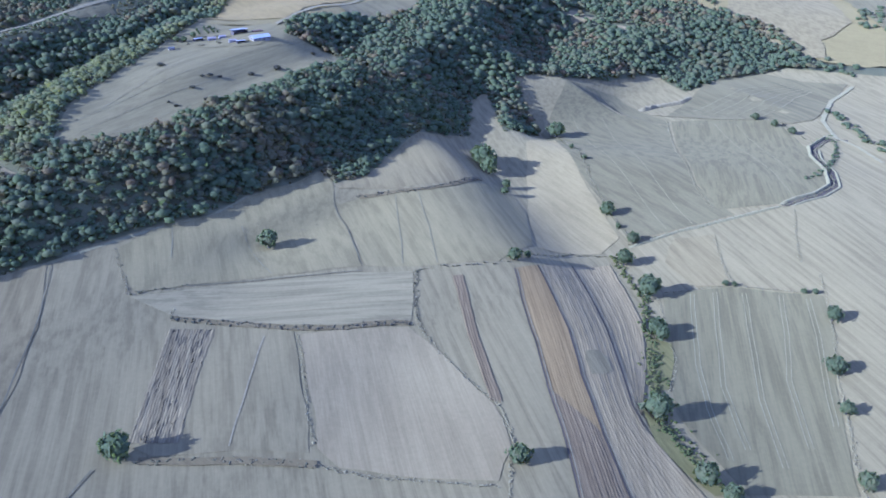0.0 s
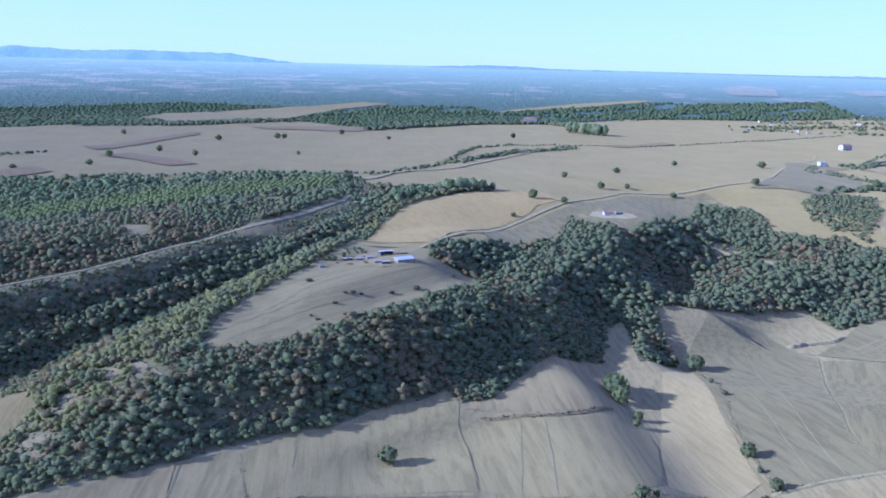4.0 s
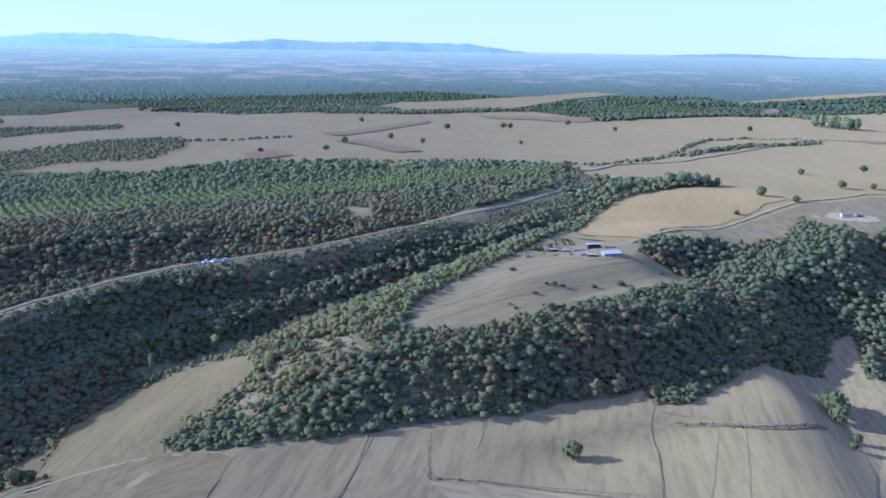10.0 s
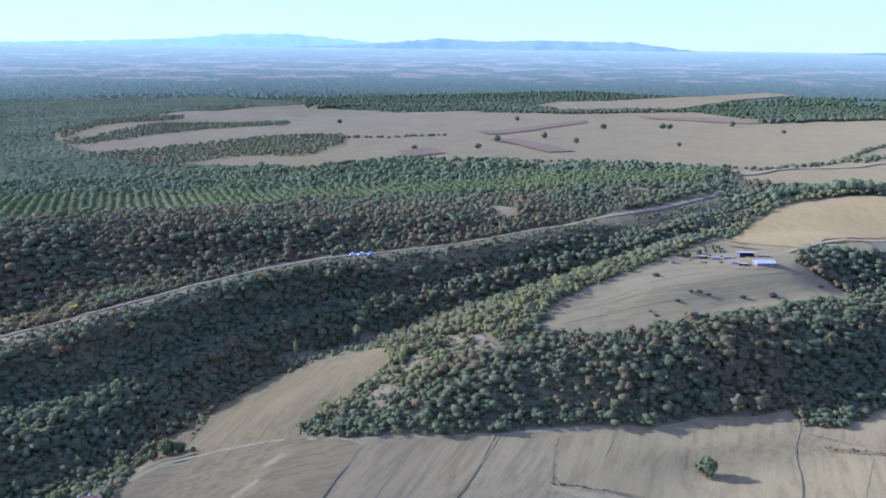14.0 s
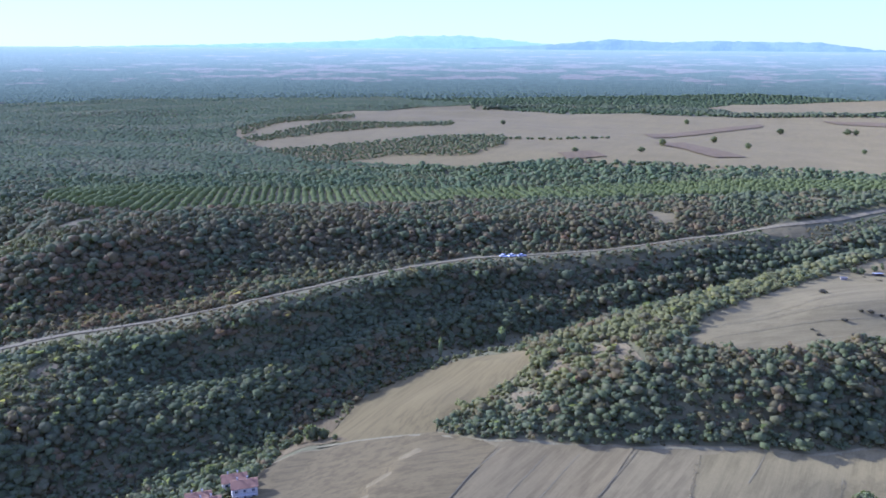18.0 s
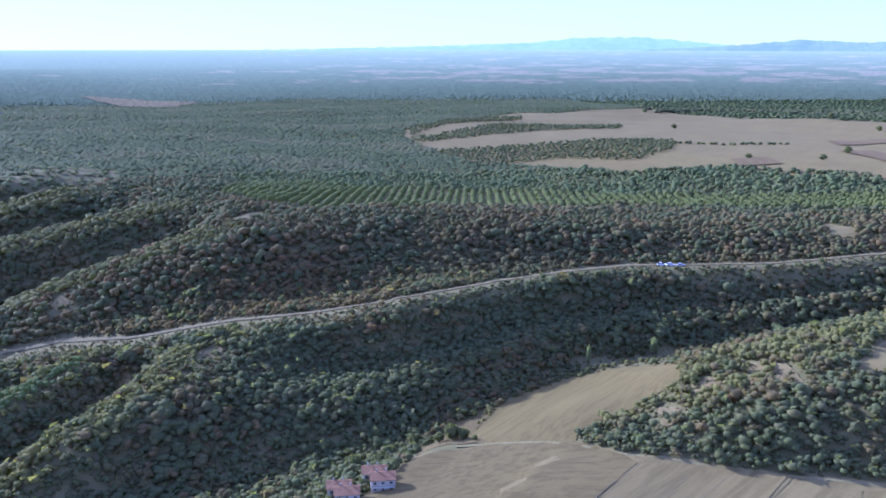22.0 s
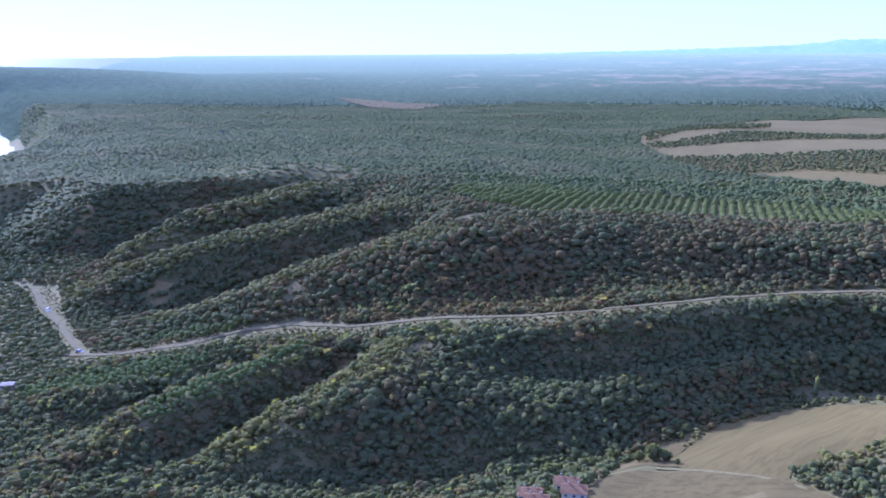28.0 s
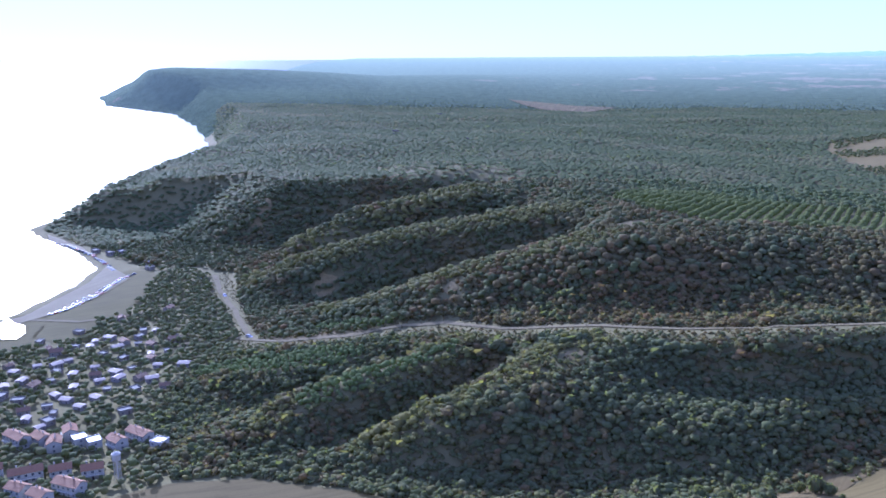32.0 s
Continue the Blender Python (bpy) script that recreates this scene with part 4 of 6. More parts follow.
tagged(ribbon("road", ROAD[:7], 4.4, DRYTRACK, 0.4), "wide dusty road leading down to the beach", "road", kind="structure")
PAIRS = [[(116, 284), (110, 262), (103, 236), (98, 210), (96, 185)], [(125, 284), (115, 249), (107, 222), (103, 190)], [(136, 282), (125, 243), (117, 215), (111, 182)], [(149, 279), (140, 251), (130, 225), (122, 190)], [(158, 275), (151, 250), (143, 228), (134, 200)]]
tagged(ribbon("wheel_track", [(-41, 229), (-42, 203), (-43, 177)], 0.5, GRAVEL, 0.24, 3, 0.6), "pale worn line across the stubble", "track", kind="structure")
for l in PAIRS:
    for k in (-0.8, 0.8):
        tagged(ribbon("wheel_track", [(p[0] + k, p[1]) for p in l], 0.28, DRYTRACK, 0.24, 3, 0.3), "pale wheel track pressed into the stubble", "track", kind="structure")
for l in ([(-60, 305), (-52, 285), (-44, 270)], [(-140, 240), (-130, 205), (-126, 170)], [(-132, 250), (-122, 210), (-118, 170)], [(-85, 300), (-80, 275)], [(10, 345), (14, 310), (16, 282)], [(0, 342), (2, 310), (3, 281)],
          [(-130, 340), (-100, 385), (-70, 430), (-40, 470)], [(-134, 352), (-105, 400), (-80, 445), (-55, 480)], [(-120, 335), (-90, 375), (-60, 415)], [(-128, 365), (-108, 420), (-95, 470)],
          [(130, 510), (128, 450), (130, 390), (135, 345)], [(110, 500), (112, 440), (118, 380), (122, 340)], [(200, 505), (196, 450), (195, 400), (190, 365)], [(212, 500), (208, 450), (206, 400)]):
    tagged(ribbon("wheel_track", l, 0.35, TRACK_DARK, 0.24, 3, 0.6), "faint wheel track pressed into the stubble", "track", kind="structure")
tagged(ribbon("road", FARM_TRACK, 2.8, GRAVEL, 0.85), "unpaved farm track across the plain", "road", kind="structure")
tagged(ribbon("road", NORTH_ROAD, 5, GRAVEL, 1.4), "gravel road on the plain", "road", kind="structure")
tagged(ribbon("road", [(-505, -26), (-520, -48), (-505, -72), (-470, -62)], 3.5, GRAVEL, 0.5), "narrow village lane", "road", kind="structure")
tagged(ribbon("road", [(-166, 234), (-188, 229), (-205, 221), (-216, 215), (-230, 205)], 1.6, DRYTRACK, 0.15), "worn tractor track along the wood", "road", kind="structure")
tagged(ribbon("road", [(p[0], p[1] - 2.0) for p in SOUTH_EDGE[1:9]], 1.6, DRYTRACK, 0.15), "worn tractor track along the wood", "road", kind="structure")

# ---------- stone rows, banks and ditches ----------
OCTA_V = np.array([(1, 0, 0), (-1, 0, 0), (0, 1, 0), (0, -1, 0), (0, 0, 1), (0, 0, -0.6)], float)
OCTA_F = np.array([(0, 2, 4), (2, 1, 4), (1, 3, 4), (3, 0, 4), (2, 0, 5), (1, 2, 5), (3, 1, 5), (0, 3, 5)])


def bank(line, width, high, material, label, lift=-0.15):
    """A raised earth bank with an uneven rounded top along a line."""
    p = np.array(line, float)
    d = np.r_[0, np.cumsum(np.hypot(*np.diff(p, axis=0).T))]
    at = np.arange(0, d[-1], 1.2)
    p = np.c_[np.interp(at, d, p[:, 0]), np.interp(at, d, p[:, 1])]
    run = np.gradient(p, axis=0)
    run /= np.hypot(*run.T)[:, None]
    side = np.c_[-run[:, 1], run[:, 0]]
    rng = np.random.RandomState(int(abs(p[0, 0])) + 7)
    ends = smooth(0, 6, at) * smooth(0, 6, at[-1] - at)
    offs, tops = (-1.0, -0.55, -0.1, 0.35, 1.0), (0.0, 0.75, 1.0, 0.7, 0.0)
    verts = []
    for o, h in zip(offs, tops):
        q = p + side * (o * width / 2 * rng.uniform(0.8, 1.25, len(p)))[:, None]
        z = land(q[:, 0], q[:, 1]) + lift + h * high * ends * rng.uniform(0.75, 1.25, len(p))
        verts.append(np.c_[q, z])
    n = len(p)
    faces = [(a * n + k, a * n + k + 1, (a + 1) * n + k + 1, (a + 1) * n + k) for a in range(4) for k in range(n - 1)]
    ob = new("bank", mesh_of("bank", np.concatenate(verts), faces, material, False))
    return tagged(ob, label, "earth bank", kind="structure")


def along(line, gap, seed, spread):
    """Uneven places along a line."""
    rng = np.random.RandomState(seed)
    p = np.array(soften(line, 0.8, gap, seed, False))
    return p + rng.normal(size=p.shape) * spread, rng


def stone_row(line, width=0.9, high=0.7, label="low row of rubble stones between fields"):
    p, rng = along(line, 0.32, len(line) * 7 + int(abs(line[0][0])), width * 0.45)
    n = len(p)
    s = rng.uniform(0.12, 0.38, n)
    sc = np.stack([s * rng.uniform(0.7, 1.3, n), s * rng.uniform(0.7, 1.3, n), s * rng.uniform(0.5, 1.0, n) * high / 0.7], 1)
    a = rng.uniform(0, 6.283, n)
    v = OCTA_V[None] * sc[:, None] * rng.uniform(0.75, 1.2, (n, 6, 1))
    x = v[:, :, 0] * np.cos(a)[:, None] - v[:, :, 1] * np.sin(a)[:, None] + p[:, :1]
    y = v[:, :, 0] * np.sin(a)[:, None] + v[:, :, 1] * np.cos(a)[:, None] + p[:, 1:]
    z = v[:, :, 2] + (land(p[:, 0], p[:, 1]) + 0.2)[:, None]
    f = (OCTA_F[None] + (np.arange(n) * 6)[:, None, None]).reshape(-1, 3)
    return tagged(new("stone_row", mesh_of("stone_row", np.stack([x, y, z], -1).reshape(-1, 3), f, RUBBLE)), label, "stone wall", kind="stuff")


def scrub_bank(line, width=2.5, size=(1.0, 2.4), gap=0.9, material=None, label="brown scrubby bank between fields", name="hedge"):
    p, rng = along(line, gap, len(line) * 5 + int(abs(line[0][1])), width * 0.35)
    ob = wood(name, p[:, 0], p[:, 1], rng.uniform(*size, len(p)), LOW, material or SHRUB, 0.0, label)
    return tagged(ob, label, "hedge", kind="stuff")


MID = [cluster(20 + k, 3 + k % 3, 12) for k in range(10)]
PLAIN = [cluster(100 + k, 2 + (k % 4 == 0)) for k in range(8)]
SMALL = [cluster(120 + k, 2) for k in range(5)]
LOW = [crown(40 + k, 0) for k in range(6)]
FLAT = [(v * (1, 1, 0.65), f) for v, f in LOW]
L1 = [(-72, 238), (-54, 237), (-32, 234), (-16, 235), (0, 240), (5, 240)]
L4 = [(-65, 171), (-52, 171), (-37, 172), (-20, 172)]
L8 = [(-16, 340), (0, 345), (15, 349), (26, 358), (41, 378)]
for l in (L1, L4, L8):
    tagged(ribbon("bank", l, 2.6, BANK_EARTH, 0.4, 2.5, 0.8), "low bank of dry brown earth between fields", "bank", kind="structure")
    scrub_bank(l, 1.5, (0.5, 1.25), 0.3)
    stone_row(l, 1.4)
for l in ([(8, 276), (7, 259), (8, 241), (13, 227), (22, 211), (30, 199), (32, 186), (33, 179)], [(-31, 231), (-27, 209), (-24, 193), (-21, 179)],
          [(-20, 172), (-14, 170), (0, 168), (13, 166), (27, 164)], [(31, 175), (30, 166), (28, 155)], [(-101, 281), (-93, 260), (-88, 248)],
          [(165, 275), (157, 249), (145, 222), (138, 199), (130, 177), (126, 160)], [(105, 285), (132, 289), (154, 281), (166, 277)], EAST_TRACK,
          [(172, 512), (154, 430), (148, 382), (149, 358)], [(185, 352), (174, 323), (167, 303)], [(165, 526), (199, 515), (240, 501), (238, 474)],
          [(95, 470), (100, 440), (99, 400), (102, 360), (104, 332)], [(102, 280), (99, 262), (96, 249), (95, 236), (92, 226), (87, 217)], [(139, 328), (137, 313), (135, 299), (135, 290)], [(170, 292), (166, 279)], [(-72, 244), (-73, 239)]):
    stone_row(l)
for l in ([(8, 276), (21, 279), (39, 284), (59, 301), (73, 313), (90, 317)], [(8, 276), (7, 259), (8, 241)], [(-88, 248), (-78, 254), (-71, 257)], [(162, 535), (184, 551), (204, 559)],
          [(95, 470), (100, 440), (99, 400), (102, 360), (104, 332)], EAST_TRACK, [(165, 526), (199, 515), (240, 501), (238, 474), (246, 460)]):
    scrub_bank(l, 1.8, (0.6, 1.5), 1.3)
for l, w in (([(-71, 257), (-55, 263), (-12, 274)], 0.5), ([(-26, 333), (-20, 315), (-12, 279)], 0.4), ([(-119, 268), (-111, 235), (-109, 213), (-106, 180)], 0.4),
             ([(-156, 234), (-145, 198), (-138, 165)], 0.45), ([(-75, 168), (-80, 150)], 0.6)):
    tagged(ribbon("ditch", l, w, DITCH, 0.26, 3, 0.5), "narrow dark ditch between drilled fields", "ditch", kind="structure")
# ditch that bends through the eastern fields, with banks on both sides
BED = [(182, 357), (206, 372), (221, 387), (229, 408), (232, 432), (240, 452), (259, 472), (269, 469)]
# the bed isn't dug in: a dark ribbon paints the ditch's shade
tagged(ribbon("ditch", BED, 3.4, FURROW, 0.12, 3, 0.6), "dark ditch bed with painted shade between pale banks", "ditch", kind="structure")
bank([(p[0] - 2.6, p[1] + 1.0) for p in BED], 2.6, 1.3, DRYTRACK, "pale earth bank beside the sunken ditch")
bank([(p[0] + 2.6, p[1] - 1.0) for p in BED[:6]], 1.8, 0.7, DRYTRACK, "pale earth bank beside the sunken ditch")
bank([(100, 325), (126, 338), (155, 348), (182, 357)], 2.4, 1.0, DRYTRACK, "pale stony bank between stubble fields")
bank([(160, 535), (175, 548), (193, 556), (207, 568)], 5.0, 2.2, GRAVEL, "pale bare scarp at the edge of a field")
CURVED = [(208, 570), (222, 593), (266, 628), (299, 602), (331, 597), (300, 557), (263, 503), (245, 495), (212, 511), (176, 525)]
field(CURVED, SOIL_EAST2, "grey-beige field with furrows that follow its curve", 6, 0.3)
for k in range(7):
    tagged(ribbon("wheel_track", [(196 + 6 * k, 534 - 4 * k), (218 + 6 * k, 554 - 4 * k), (252 + 4 * k, 584 - 4 * k), (284 + 2 * k, 596 - 3 * k)], 0.5, TRACK_DARK if k % 2 else DRYTRACK, 0.5, 3, 0.6), "curved furrow line in the stubble", "track", kind="structure")
tagged(ribbon("road", [(273, 435), (270, 459), (263, 473), (269, 504), (300, 557), (332, 591)], 2.8, DRYTRACK, 0.5), "pale farm track round the end of the ditch", "road", kind="structure")
for l in (L1, L8):
    scrub_bank(l, 2.0, (0.7, 1.7), 0.5, THORN, "dark thorny scrub on the bank between fields")
HEDGE_LINE = [(92, 317), (94, 299), (96, 279), (91, 258), (88, 236), (84, 219), (79, 203), (81, 193), (85, 185), (88, 177), (92, 165)]
scrub_bank(HEDGE_LINE, 3.0, (0.8, 2.0), 0.4, HEDGE, "yellow-green bramble hedge beside the ploughed strip")
scrub_bank([(88, 240), (85, 225), (79, 205), (82, 193), (88, 180)], 6.0, (0.7, 1.9), 0.28, HEDGE, "yellow-green bramble hedge beside the ploughed strip")


# ---------- single trees ----------
def limb(bm, a, b, r0, r1, n=6):
    a, b = Vector(a), Vector(b)
    q = (b - a).to_track_quat("Z", "Y").to_matrix()
    rings = []
    for c, r in ((a, r0), (b, r1)):
        rings.append([bm.verts.new(c + q @ Vector((r * math.cos(k * 6.283 / n), r * math.sin(k * 6.283 / n), 0))) for k in range(n)])
    for k in range(n):
        bm.faces.new((rings[0][k], rings[0][(k + 1) % n], rings[1][(k + 1) % n], rings[1][k]))


def part(name, bm, material, parent, label=""):
    me = bpy.data.meshes.new(name)
    bm.to_mesh(me)
    bm.free()
    me.materials.append(material)
    ob = new(name, me)
    ob.parent = parent
    if label:
        ob["label"] = label
    return ob


def tree_template(seed, tall, material, narrow=1.0):
    """A tree one unit across its crown, base at the origin; hidden away once it is copied."""
    rng = random.Random(seed)
    root = new("tree")
    bm = bmesh.new()
    limb(bm, (0, 0, -0.14), (0.01, 0, 0.18), 0.055, 0.042)
    tips = []
    for k in range(5):
        a = k * 1.26 + rng.uniform(-0.3, 0.3)
        tip = (0.22 * narrow * math.cos(a), 0.22 * narrow * math.sin(a), 0.36 + rng.uniform(0, 0.15) * tall)
        limb(bm, (0.01, 0, 0.16), tip, 0.03, 0.012, 5)
    part("trunk", bm, BARK, root)
    v, f = crown(seed, 150, 13, 1.0, 2)
    v = v * (narrow, narrow, tall) + (0, 0, 0.07)
    top = new("crown", mesh_of("crown", v, f, material, False))
    top.parent = root
    return root


def plant(template, x, y, size, label, group="", turn=None, category="tree"):
    m = Matrix.Translation((x, y, float(land(x, y)))) @ Matrix.Rotation(turn if turn is not None else (x * 7.3 + y * 3.1) % 6.283, 4, "Z") @ Matrix.Diagonal((size, size, size, 1))
    ob = copy_thing(template, m)
    ob.matrix_basis = m
    return tagged(ob, label, category, group)


def discard(*roots):
    for r in roots:
        for o in (*r.children_recursive, r):
            bpy.data.objects.remove(o)


OAKS = [tree_template(80 + k, (1.3, 1.15, 1.25, 1.05)[k], OAK) for k in range(4)]
for k, (x, y, s) in enumerate([(-70, 172, 7.2), (33, 173, 5.6), (-48, 294, 6.8), (46, 289, 5.2), (98, 282, 8.0), (93, 254, 6.0), (94, 249, 5), (79, 202, 8.2), (85, 175, 6.0), (90, 168, 5.5), (95, 309, 6.2),
                               (104, 330, 5.5), (99, 359, 6.0), (94, 472, 9), (45, 404, 10), (43, 411, 9), (47, 397, 8), (146, 227, 6.4), (160, 259, 5.2), (140, 206, 4.8), (130, 173, 5.0)]):
    plant(OAKS[k % 4], x, y, s * 1.27, "round dark green oak standing on a stubble field", "lone oaks in the fields")
for k, (x, y, s) in enumerate([(52, 294, 3.2), (131, 289, 3), (134, 288, 2.4), (158, 279, 3), (162, 278, 2.6), (226, 505, 6), (232, 490, 5), (237, 476, 6), (54, 381, 5), (52, 370, 4.5), (101, 345, 3), (100, 420, 3.5), (97, 440, 3)]):
    plant(OAKS[k % 4], x, y, s, "small dark green field-edge bush", "bushes on field edges", category="bush")
BUSHES = [tree_template(84 + k, 0.62, THORN) for k in range(2)]
for k, (x, y, s) in enumerate([(-61, 438, 5.4), (-72, 424, 3.6), (-92, 405, 2.8), (-89, 408, 3.4), (-85, 410, 2.6), (-94, 391, 3.0), (-86, 380, 2.8), (-83, 382, 2.0), (-46, 477, 4.0), (-28, 477, 3.4), (-116, 422, 4.4), (-97, 371, 2.6), (-101, 374, 2.0)]):
    plant(BUSHES[k % 2], x, y, s, "low dark brown thorn bush on the dry pasture", "bushes on the hill pasture", category="bush")
for k, (x, y, s) in enumerate([(-808, 1377, 11), (-806, 988, 9), (-461, 856, 9), (-440, 780, 8), (-467, 988, 9), (-477, 1200, 11), (-399, 935, 8), (-411, 1269, 12), (-402, 1275, 9), (-342, 1392, 11), (-384, 1644, 12), (-492, 737, 7),
                               (-7, 724, 9), (19, 718, 7), (55, 821, 8), (78, 948, 9), (81, 837, 6), (125, 836, 7), (213, 891, 9), (275, 1139, 12), (21, 881, 7), (-20, 661, 5), (358, 972, 11), (-558, 1612, 12), (-650, 1250, 9), (-250, 1330, 8),
                               (-300, 1010, 6), (160, 1100, 9), (-60, 1450, 10)]):
    plant(OAKS[k % 4], x, y, s, "solitary dark oak on the tan plain", "solitary trees on the plain")
for k, (x, y, s) in enumerate([(-240, 210, 8), (-236, 213, 6), (-244, 206, 5), (-254, 187, 6.5), (-246, 192, 5), (-257, 172, 7), (-229, 214, 2.6), (-250, 180, 6), (-256, 200, 5), (-258, 326, 5.5), (-255, 331, 5), (-261, 300, 4.5), (-252, 337, 4)]):
    plant(OAKS[k % 4], x, y, s, "broad green tree beside the stream", "trees along the stream")
SPIRE = [tree_template(90, 3.0, POPLAR, 0.5), tree_template(91, 1.9, POPLAR, 0.85), tree_template(95, 1.5, POPLAR, 0.9)]
plant(SPIRE[0], -261, 308, 5.4, "slender pale green poplar by the stream", "poplars in the gorge")
plant(SPIRE[1], -249, 342, 6.8, "pale green poplar by the stream", "poplars in the gorge")
for k, (x, y) in enumerate(along([(-122, 668), (-109, 706), (-74, 738), (-50, 754)], 2.8, 5, 3.0)[0]):
    plant(SPIRE[2], x, y, (6.5 + 3.5 * ((k * 37) % 10) / 10) * (0.9 if x < -85 else 1.15), "grey-green poplar in a belt beside the field", "poplar belt")
for k, (x, y) in enumerate(along([(40, 1630), (66, 1600), (95, 1585)], 7, 6, 6.0)[0]):
    plant(SPIRE[2], x, y, 20, "tall grey-green poplar beyond the plain", "distant poplars")
for k, (x, y) in enumerate(zip(*scatter([(-116, 502), (-104, 509), (-101, 493), (-113, 486)], [], 4.2, 8))):
    plant(OAKS[k % 4], x, y, 1.7, "small orchard tree behind the farmyard", "young orchard trees")
for x, y in ((-115, 471), (-118.5, 470), (-112, 481)):
    plant(OAKS[3], x, y, 4.2, "round dark tree beside the farmyard", "trees beside the farmyard")
discard(*OAKS, *SPIRE, *BUSHES)

# ---------- woods ----------
rng = np.random.RandomState(4)
SPUR_PINES = [[(-403, 92), (-396, 100), (-378, 62), (-366, 34), (-362, 12), (-374, 6), (-386, 34), (-396, 66)], [(-455, -58), (-440, -52), (-424, -15), (-420, 30), (-434, 50), (-447, 20), (-454, -20)], [(-512, 10), (-500, 14), (-470, 60), (-480, 66)]]
no = [NEAR, VALLEY, HILL, FAR, [(-244, 196), (-258, 222), (-262, 250), (-240, 240), (-200, 236), (-186, 231), (-200, 212), (-236, 186)], [(-272, 306), (-250, 300), (-228, 338), (-244, 358)], VILLAGE, PLANTATION, FOOT_FIELD] + CLEARINGS + SPUR_PINES
ROCKY = [(-165, 309, 11), (-157, 312, 9), (-149, 309, 8), (-173, 293, 9), (-171, 284, 7), (-174, 266, 8), (-167, 260, 6), (-160, 300, 7), (182, 681, 12), (-600, 20, 16), (-579, 2, 12), (-537, 73, 12), (-484, 101, 10), (-385, 112, 9), (-352, 146, 8), (150, 700, 18), (120, 690, 9)]


def thinned(x, y):
    """Leaves out roads, rocky bare spots and chance gaps."""
    ok = (line_dist(x, y, ROAD)[0] > 6.0) & (line_dist(x, y, FARM_TRACK)[0] > 4)
    shown = [(p[0] + 5.5, p[1] - 4.5) for p in ROAD[:20]]
    ok &= line_dist(x, y, shown)[0] > 4.2
    ok &= line_dist(x, y, [(p[0] + 9, p[1] - 1) for p in ROAD[2:9]])[0] > 4.5
    for cx, cy, r in ROCKY:
        ok &= ~((np.hypot(x - cx, y - cy) < r * 0.85) & (rng.uniform(size=len(x)) < 0.75))
    dry = ripple(x, y, 30, 12) > 1.6
    return ok & ~(dry & (rng.uniform(size=len(x)) < 0.5))


AREA = [(-1050, -110), (-1050, 920), (-100, 920), (320, 760), (320, 560), (-150, 200), (-240, 100), (-240, 62), (-300, 35), (-318, -8), (-320, -44), (-350, -66), (-385, -78), (-425, -72), (-490, -50), (-510, -32), (-690, -60), (-722, -100), (-745, -148), (-840, -225), (-872, -262)]
x, y = scatter(AREA, no, 3.7, 1)
ok = thinned(x, y)
x, y = x[ok], y[ok]
r = np.hypot(x, y)
x0, y0, r0 = x, y, r
steep = np.hypot(land(x + 4, y) - land(x - 4, y), land(x, y + 4) - land(x, y - 4)) / 8
size = np.clip(rng.lognormal(1.74, 0.26, len(x)), 3.0, 9) * (1 + 0.15 * ripple(x, y, 60, 4)) * (1 + np.where(r > 330, 0.6, 0.2) * np.clip(steep - 0.12, 0, 0.7))
size *= np.where(line_dist(x, y, [(p[0] + 9, p[1] - 7) for p in ROAD])[0] < 9, 0.55, 1.0)
warm = (ripple(x, y, 120, 21) + rng.normal(size=len(x)) * 0.6 > 0.6) | ((np.hypot(x + 175, y - 320) < 45) & (rng.uniform(size=len(x)) < 0.55))
BROWN_SLOPE = [(-470, 70), (-398, 157), (-336, 250), (-322, 345), (-262, 432), (-199, 543), (-300, 560), (-430, 500), (-462, 400), (-530, 270), (-600, 240), (-560, 120)]
warm |= inside(x, y, BROWN_SLOPE) & (rng.uniform(size=len(x)) < 0.5)
DRY_TOP = [(-998, 69), (-997, 113), (-892, 231), (-758, 192), (-856, 138), (-847, 78)]
warm |= inside(x, y, DRY_TOP)
# crest bushes: yellowing leaves, with sunlit brightness also put into their colour
sunny = np.zeros(len(x), bool)
for i, reach in ((4, 14), (5, 11), (7, 16), (8, 20), (9, 24), (13, 10)):
    sunny |= line_dist(x, y, LINES[i])[0] < reach
sunny |= (line_dist(x, y, [(-205, 250), (-182, 285), (-168, 320), (-150, 370), (-142, 420), (-130, 480)])[0] < 20) | (line_dist(x, y, [(-130, 560), (-128, 610), (-112, 660), (-80, 730)])[0] < 12)
sunny &= rng.uniform(size=len(x)) < 0.72
for lo, hi, crowns, keep in ((0, 470, MID, 1.0), (470, 640, PLAIN, 1.0), (640, 860, SMALL, 0.78)):
    here = (r >= lo) & (r < hi) & (rng.uniform(size=len(x)) < keep)
    grow = (1.0 if lo == 0 else 1.16) / math.sqrt(keep)
    beyond = inside(x, y, BEYOND)
    for tone, mat, text in ((beyond, MIXED, "light green mixed young wood behind the plantation"), (~warm & ~sunny & ~beyond, OAK, "dense dark green oak scrub on the slopes"), (sunny & ~beyond, OAK_SUN, "yellow-green bushes along the crests, their sunlit tone in the colour"), (warm & ~sunny & ~beyond, OAK_WARM, "yellowing and rusty oak scrub on the slopes")):
        k = here & tone
        if not k.any():
            continue
        wood("woodland", x[k], y[k], size[k] * grow, crowns, mat, 0.02, text)
